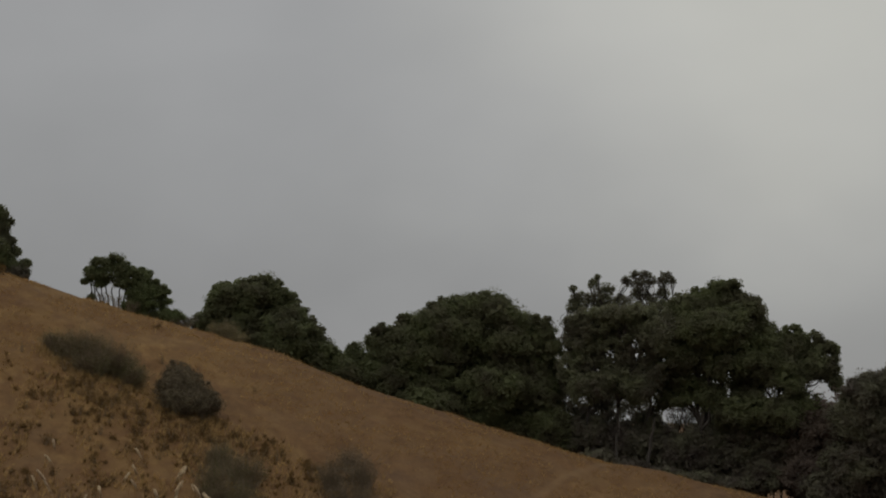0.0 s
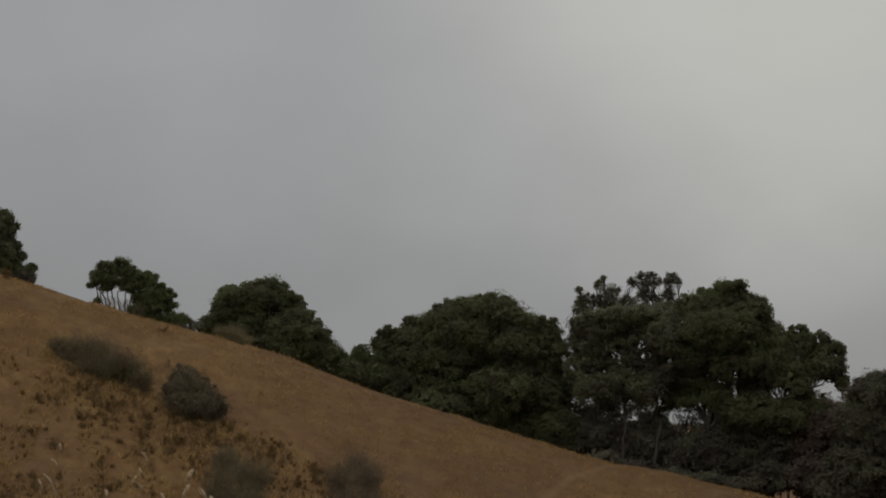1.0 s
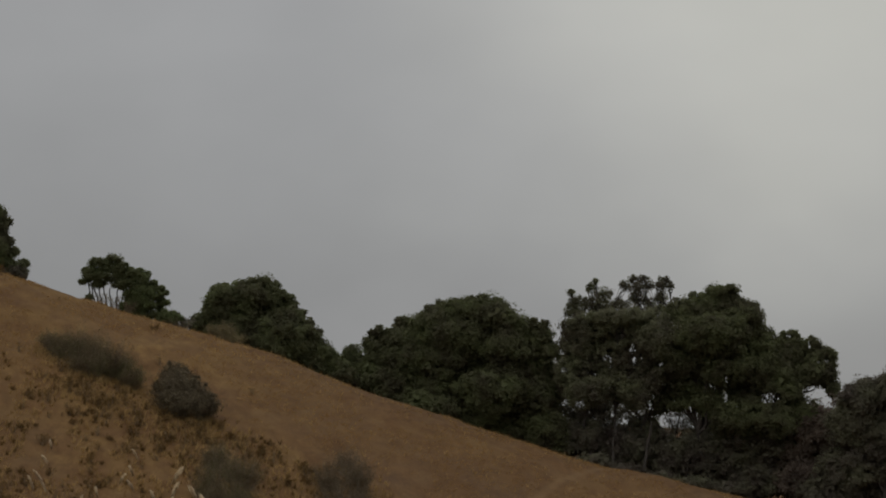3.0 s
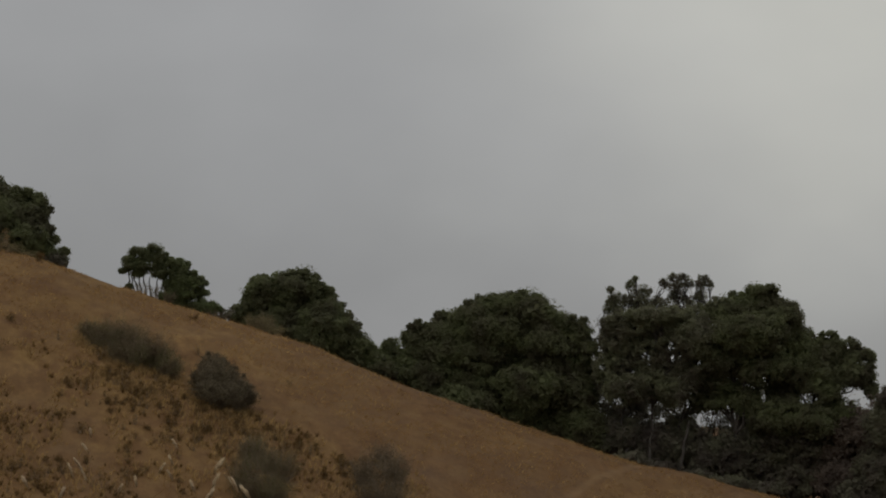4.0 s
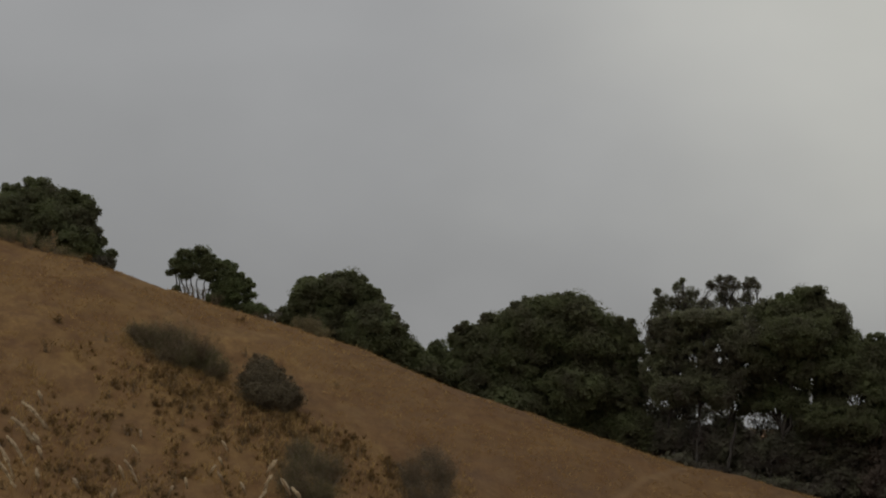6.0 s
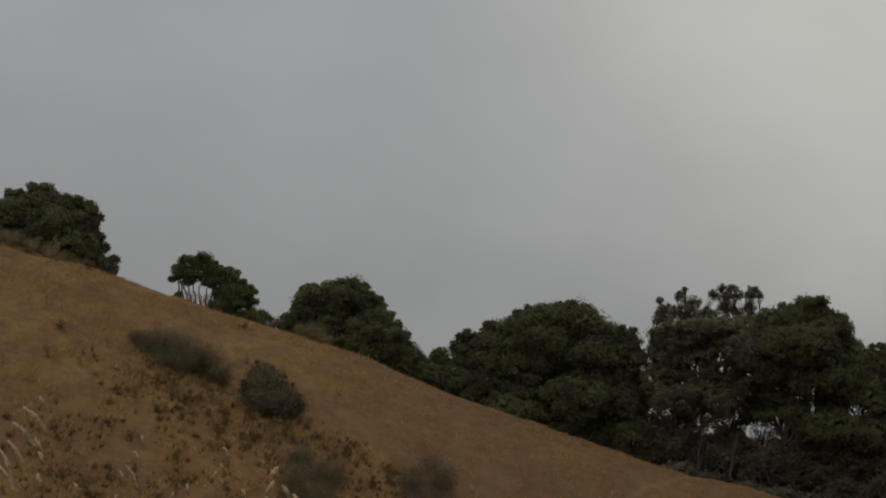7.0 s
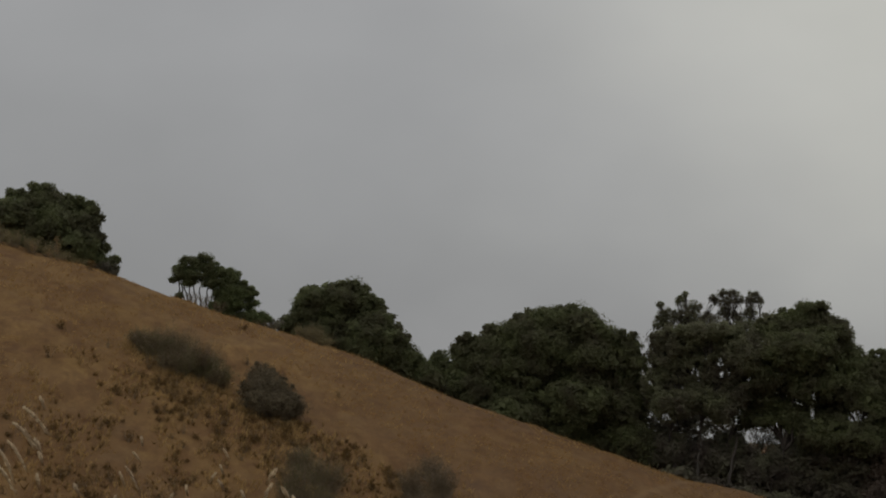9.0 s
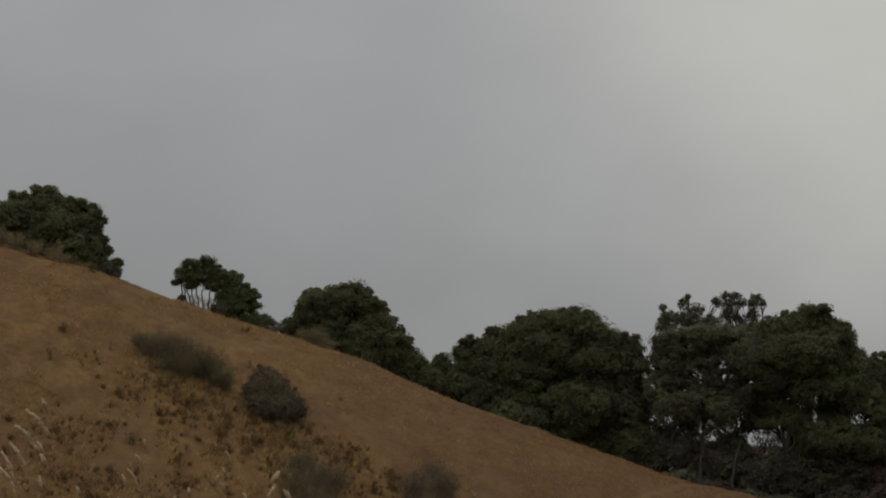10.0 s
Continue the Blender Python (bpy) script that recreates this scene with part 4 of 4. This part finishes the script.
WEED_SPOTS = [
    (-31.3, 254.3), (-30.8, 236.6), (-30.7, 230.5), (-20.2, 254.1), (-18.9, 243.1), (-12.6, 242.6), (-26.9, 253.6), (-25.0, 233.5),
    (-24.0, 232.8), (-23.3, 234.4), (-23.0, 232.9), (-22.2, 232.5), (-26.1, 229.0), (-24.9, 228.8), (-23.8, 227.1), (-23.3, 227.4),
    (-22.8, 230.9), (-21.9, 230.6), (-21.2, 230.7), (-21.8, 227.7), (-21.1, 228.0), (-20.2, 230.0), (-20.2, 232.0), (-19.5, 230.7),
    (-18.6, 232.2), (-19.1, 229.8), (-25.1, 224.4), (-24.4, 221.7), (-28.9, 217.4), (-28.2, 217.4), (-27.6, 218.6), (-22.0, 224.4),
    (-21.1, 223.2), (-21.3, 220.8), (-20.7, 221.3), (-26.5, 215.0), (-25.9, 215.6), (-28.4, 209.6), (-27.0, 213.3), (-25.3, 213.8),
    (-24.8, 214.7), (-22.5, 216.0), (-17.6, 226.1), (-17.3, 229.0), (-16.2, 228.5), (-15.3, 231.1),
]
weed_rng = random.Random(5)
kinds = [weed_kind(40 + i, *k) for i, k in enumerate((
    (0.50, 0.26, 11, "small dark bushy weed standing in the dry grass"),
    (0.65, 0.32, 10, "knee-high brown branching weed in the dry grass"),
    (0.36, 0.38, 12, "low spreading dark brown weed on dry ground"),
    (0.80, 0.26, 8, "tall thin dried brown weed among straw"),
    (0.75, 0.14, 6, "pale dried weed stalk standing in the grass", DRY_WEED, (0.12, 0.035)),
    (0.55, 0.34, 5, "small straw-coloured dried weed with thin stems", DRY_WEED, (0.10, 0.045))))]
spots = list(WEED_SPOTS)
for _ in range(70):
    a, b = weed_rng.gauss(0, 1), weed_rng.gauss(0, 1)
    spots.append((-20.0 + 3.6 * a, 227.0 + 4.2 * b - 0.5 * a))
for _ in range(34):
    spots.append((weed_rng.uniform(-15, -5), weed_rng.uniform(227, 233)))
for _ in range(26):
    spots.append((weed_rng.uniform(-34, -12), weed_rng.uniform(206, 220)))
for _ in range(30):
    spots.append((weed_rng.uniform(-31, -18), weed_rng.uniform(208, 217)))
for _ in range(64):
    f = weed_rng.uniform(0, 1)
    spots.append((-24.5 + 11.5 * f + weed_rng.gauss(0, 0.5), 232.8 - 1.2 * f + weed_rng.gauss(0, 1.6)))
for _ in range(24):
    spots.append((weed_rng.uniform(-19, -8), weed_rng.uniform(226, 234)))
used = set()
for x, y in spots:
    if not (-45 < x < 2 and 205 < y < 262):
        continue
    i = weed_rng.randrange(6)
    s = weed_rng.uniform(0.45, 1.0)
    m = pose(x, y, ground_z(x, y), 0, 0, weed_rng.uniform(0, 360))
    if i not in used:
        used.add(i)
        kinds[i].matrix_basis = m
    else:
        kinds[i].scale = (s, s, s)
        copy_thing(kinds[i], m)
        kinds[i].scale = (1, 1, 1)


# ---- tall grass with pale seed heads on the bank beside the camera ----
def seed_grass(seed, x, y, tip_z, droop, head):
    """A dry stalk that leans over, with a feathery pale head and two withered blades."""
    rng = np.random.default_rng(seed)
    z = float(lie(x, y)) - 0.03
    thing = root("seed_grass", x, y, z, "tall dry grass stalk with a pale feathery seed head", "grass", "seed heads on the bank")
    h = tip_z - z
    foot, neck = Vector((0, 0, 0)), Vector((droop * 0.3, rng.uniform(-0.05, 0.05), h))
    p, r = branch(rng, foot, neck, 0.0022, 0.0014, 0.0, 7)
    part("stalk", mesh_of("stalk", *tube(p, r, 5), STRAW), thing)
    end = neck + Vector((droop, 0.01, -0.5)).normalized() * head
    n = 190
    f = rng.uniform(0, 1, (n, 1))
    axis = np.array(end - neck)
    c = np.array(neck) + axis * f + np.array((0, 0, 1.0)) * head * 0.09 * np.sin(math.pi * f) + rng.normal(size=(n, 3)) * 0.0028 * np.sin(math.pi * np.clip(f * 0.9 + 0.1, 0, 1))
    dirs = axis / np.linalg.norm(axis) + rng.normal(size=(n, 3)) * 0.22
    dirs /= np.linalg.norm(dirs, axis=1, keepdims=True)
    w = np.cross(dirs, unit(rng, n))
    w /= np.linalg.norm(w, axis=1, keepdims=True)
    w2 = np.cross(dirs, w)
    ln, wd = 0.038, 0.0030
    v = np.stack((c - dirs * ln / 2, c + w * wd, c + w2 * wd, c - w * wd, c - w2 * wd, c + dirs * ln / 2), 1).reshape(-1, 3)
    tri = np.array(((0, 1, 2), (0, 2, 3), (0, 3, 4), (0, 4, 1), (5, 2, 1), (5, 3, 2), (5, 4, 3), (5, 1, 4)))
    faces = (np.arange(n)[:, None, None] * 6 + tri[None]).reshape(-1, 3)
    part("seed_head", mesh_of("seed_head", v, faces, SEED), thing, "pale feathery seed head")
    for k in range(2):
        a = p[1 + k]
        d = Vector((rng.normal(), rng.normal(), 1.4)).normalized()
        side = d.orthogonal().normalized() * 0.004
        q = [a, a + d * 0.14, a + d * 0.24 + Vector((d.x, d.y, -0.2)) * 0.10]
        vs = [q[0] - side, q[0] + side, q[1] - side, q[1] + side, q[2]]
        me = bpy.data.meshes.new("blade")
        me.from_pydata([tuple(t) for t in vs], [], [(0, 1, 3, 2), (2, 3, 4)])
        me.materials.append(STRAW)
        part("blade", me, thing)
    return thing


# x, y, height of the bend, lean, length of the head
NEAR_STAND = [
    (-2.42, 16, 2.034, 0.5, 0.15),
    (-2.46, 16, 1.963, 0.5, 0.14),
    (-2.44, 16, 1.879, 0.35, 0.14),
    (-2.44, 16, 1.841, 0.25, 0.15),
    (-2.37, 15, 1.778, 0.4, 0.15),
    (-2.58, 18, 1.932, 0.3, 0.06),
    (-1.05, 16, 1.8, -0.3, 0.06),
    (-1.1, 16, 1.734, -0.2, 0.07),
    (-1.23, 16.5, 1.722, 0.3, 0.06),
    (-1.24, 17, 1.687, 0.4, 0.06),
    (-1.09, 16, 1.666, -0.3, 0.08),
    (-2.52, 18, 1.865, 0.2, 0.05),
    (-2.5, 18, 1.755, 0.1, 0.06),
    (-2.48, 17, 1.929, 0.3, 0.06),
]
FAR_STAND = [
    (-2.67, 19, 2.172, 0.2, 0.05),
    (-2.3, 26, 2.062, 0.3, 0.07),
    (-2.16, 24, 1.819, 0.3, 0.06),
    (-2.09, 25, 1.875, -0.3, 0.06),
    (-2.56, 22, 1.859, 0.3, 0.15),
    (-2.67, 23, 1.833, 0.2, 0.08),
    (-2.87, 25, 1.997, 0.4, 0.06),
    (-2.24, 20, 1.671, -0.2, 0.06),
    (-2.94, 27, 2.145, 0.1, 0.05),
    (-2.2, 25, 1.927, 0.2, 0.05),
    (-2.31, 24, 1.772, 0.1, 0.05),
    (-2.31, 24, 1.716, -0.2, 0.05),
    (-1.81, 22, 1.737, 0.2, 0.06),
    (-2.62, 20, 1.726, 0.3, 0.05),
]
for i, (x, y, tip, droop, head) in enumerate(NEAR_STAND + FAR_STAND):
    seed_grass(300 + i, x, y, tip, droop, head)
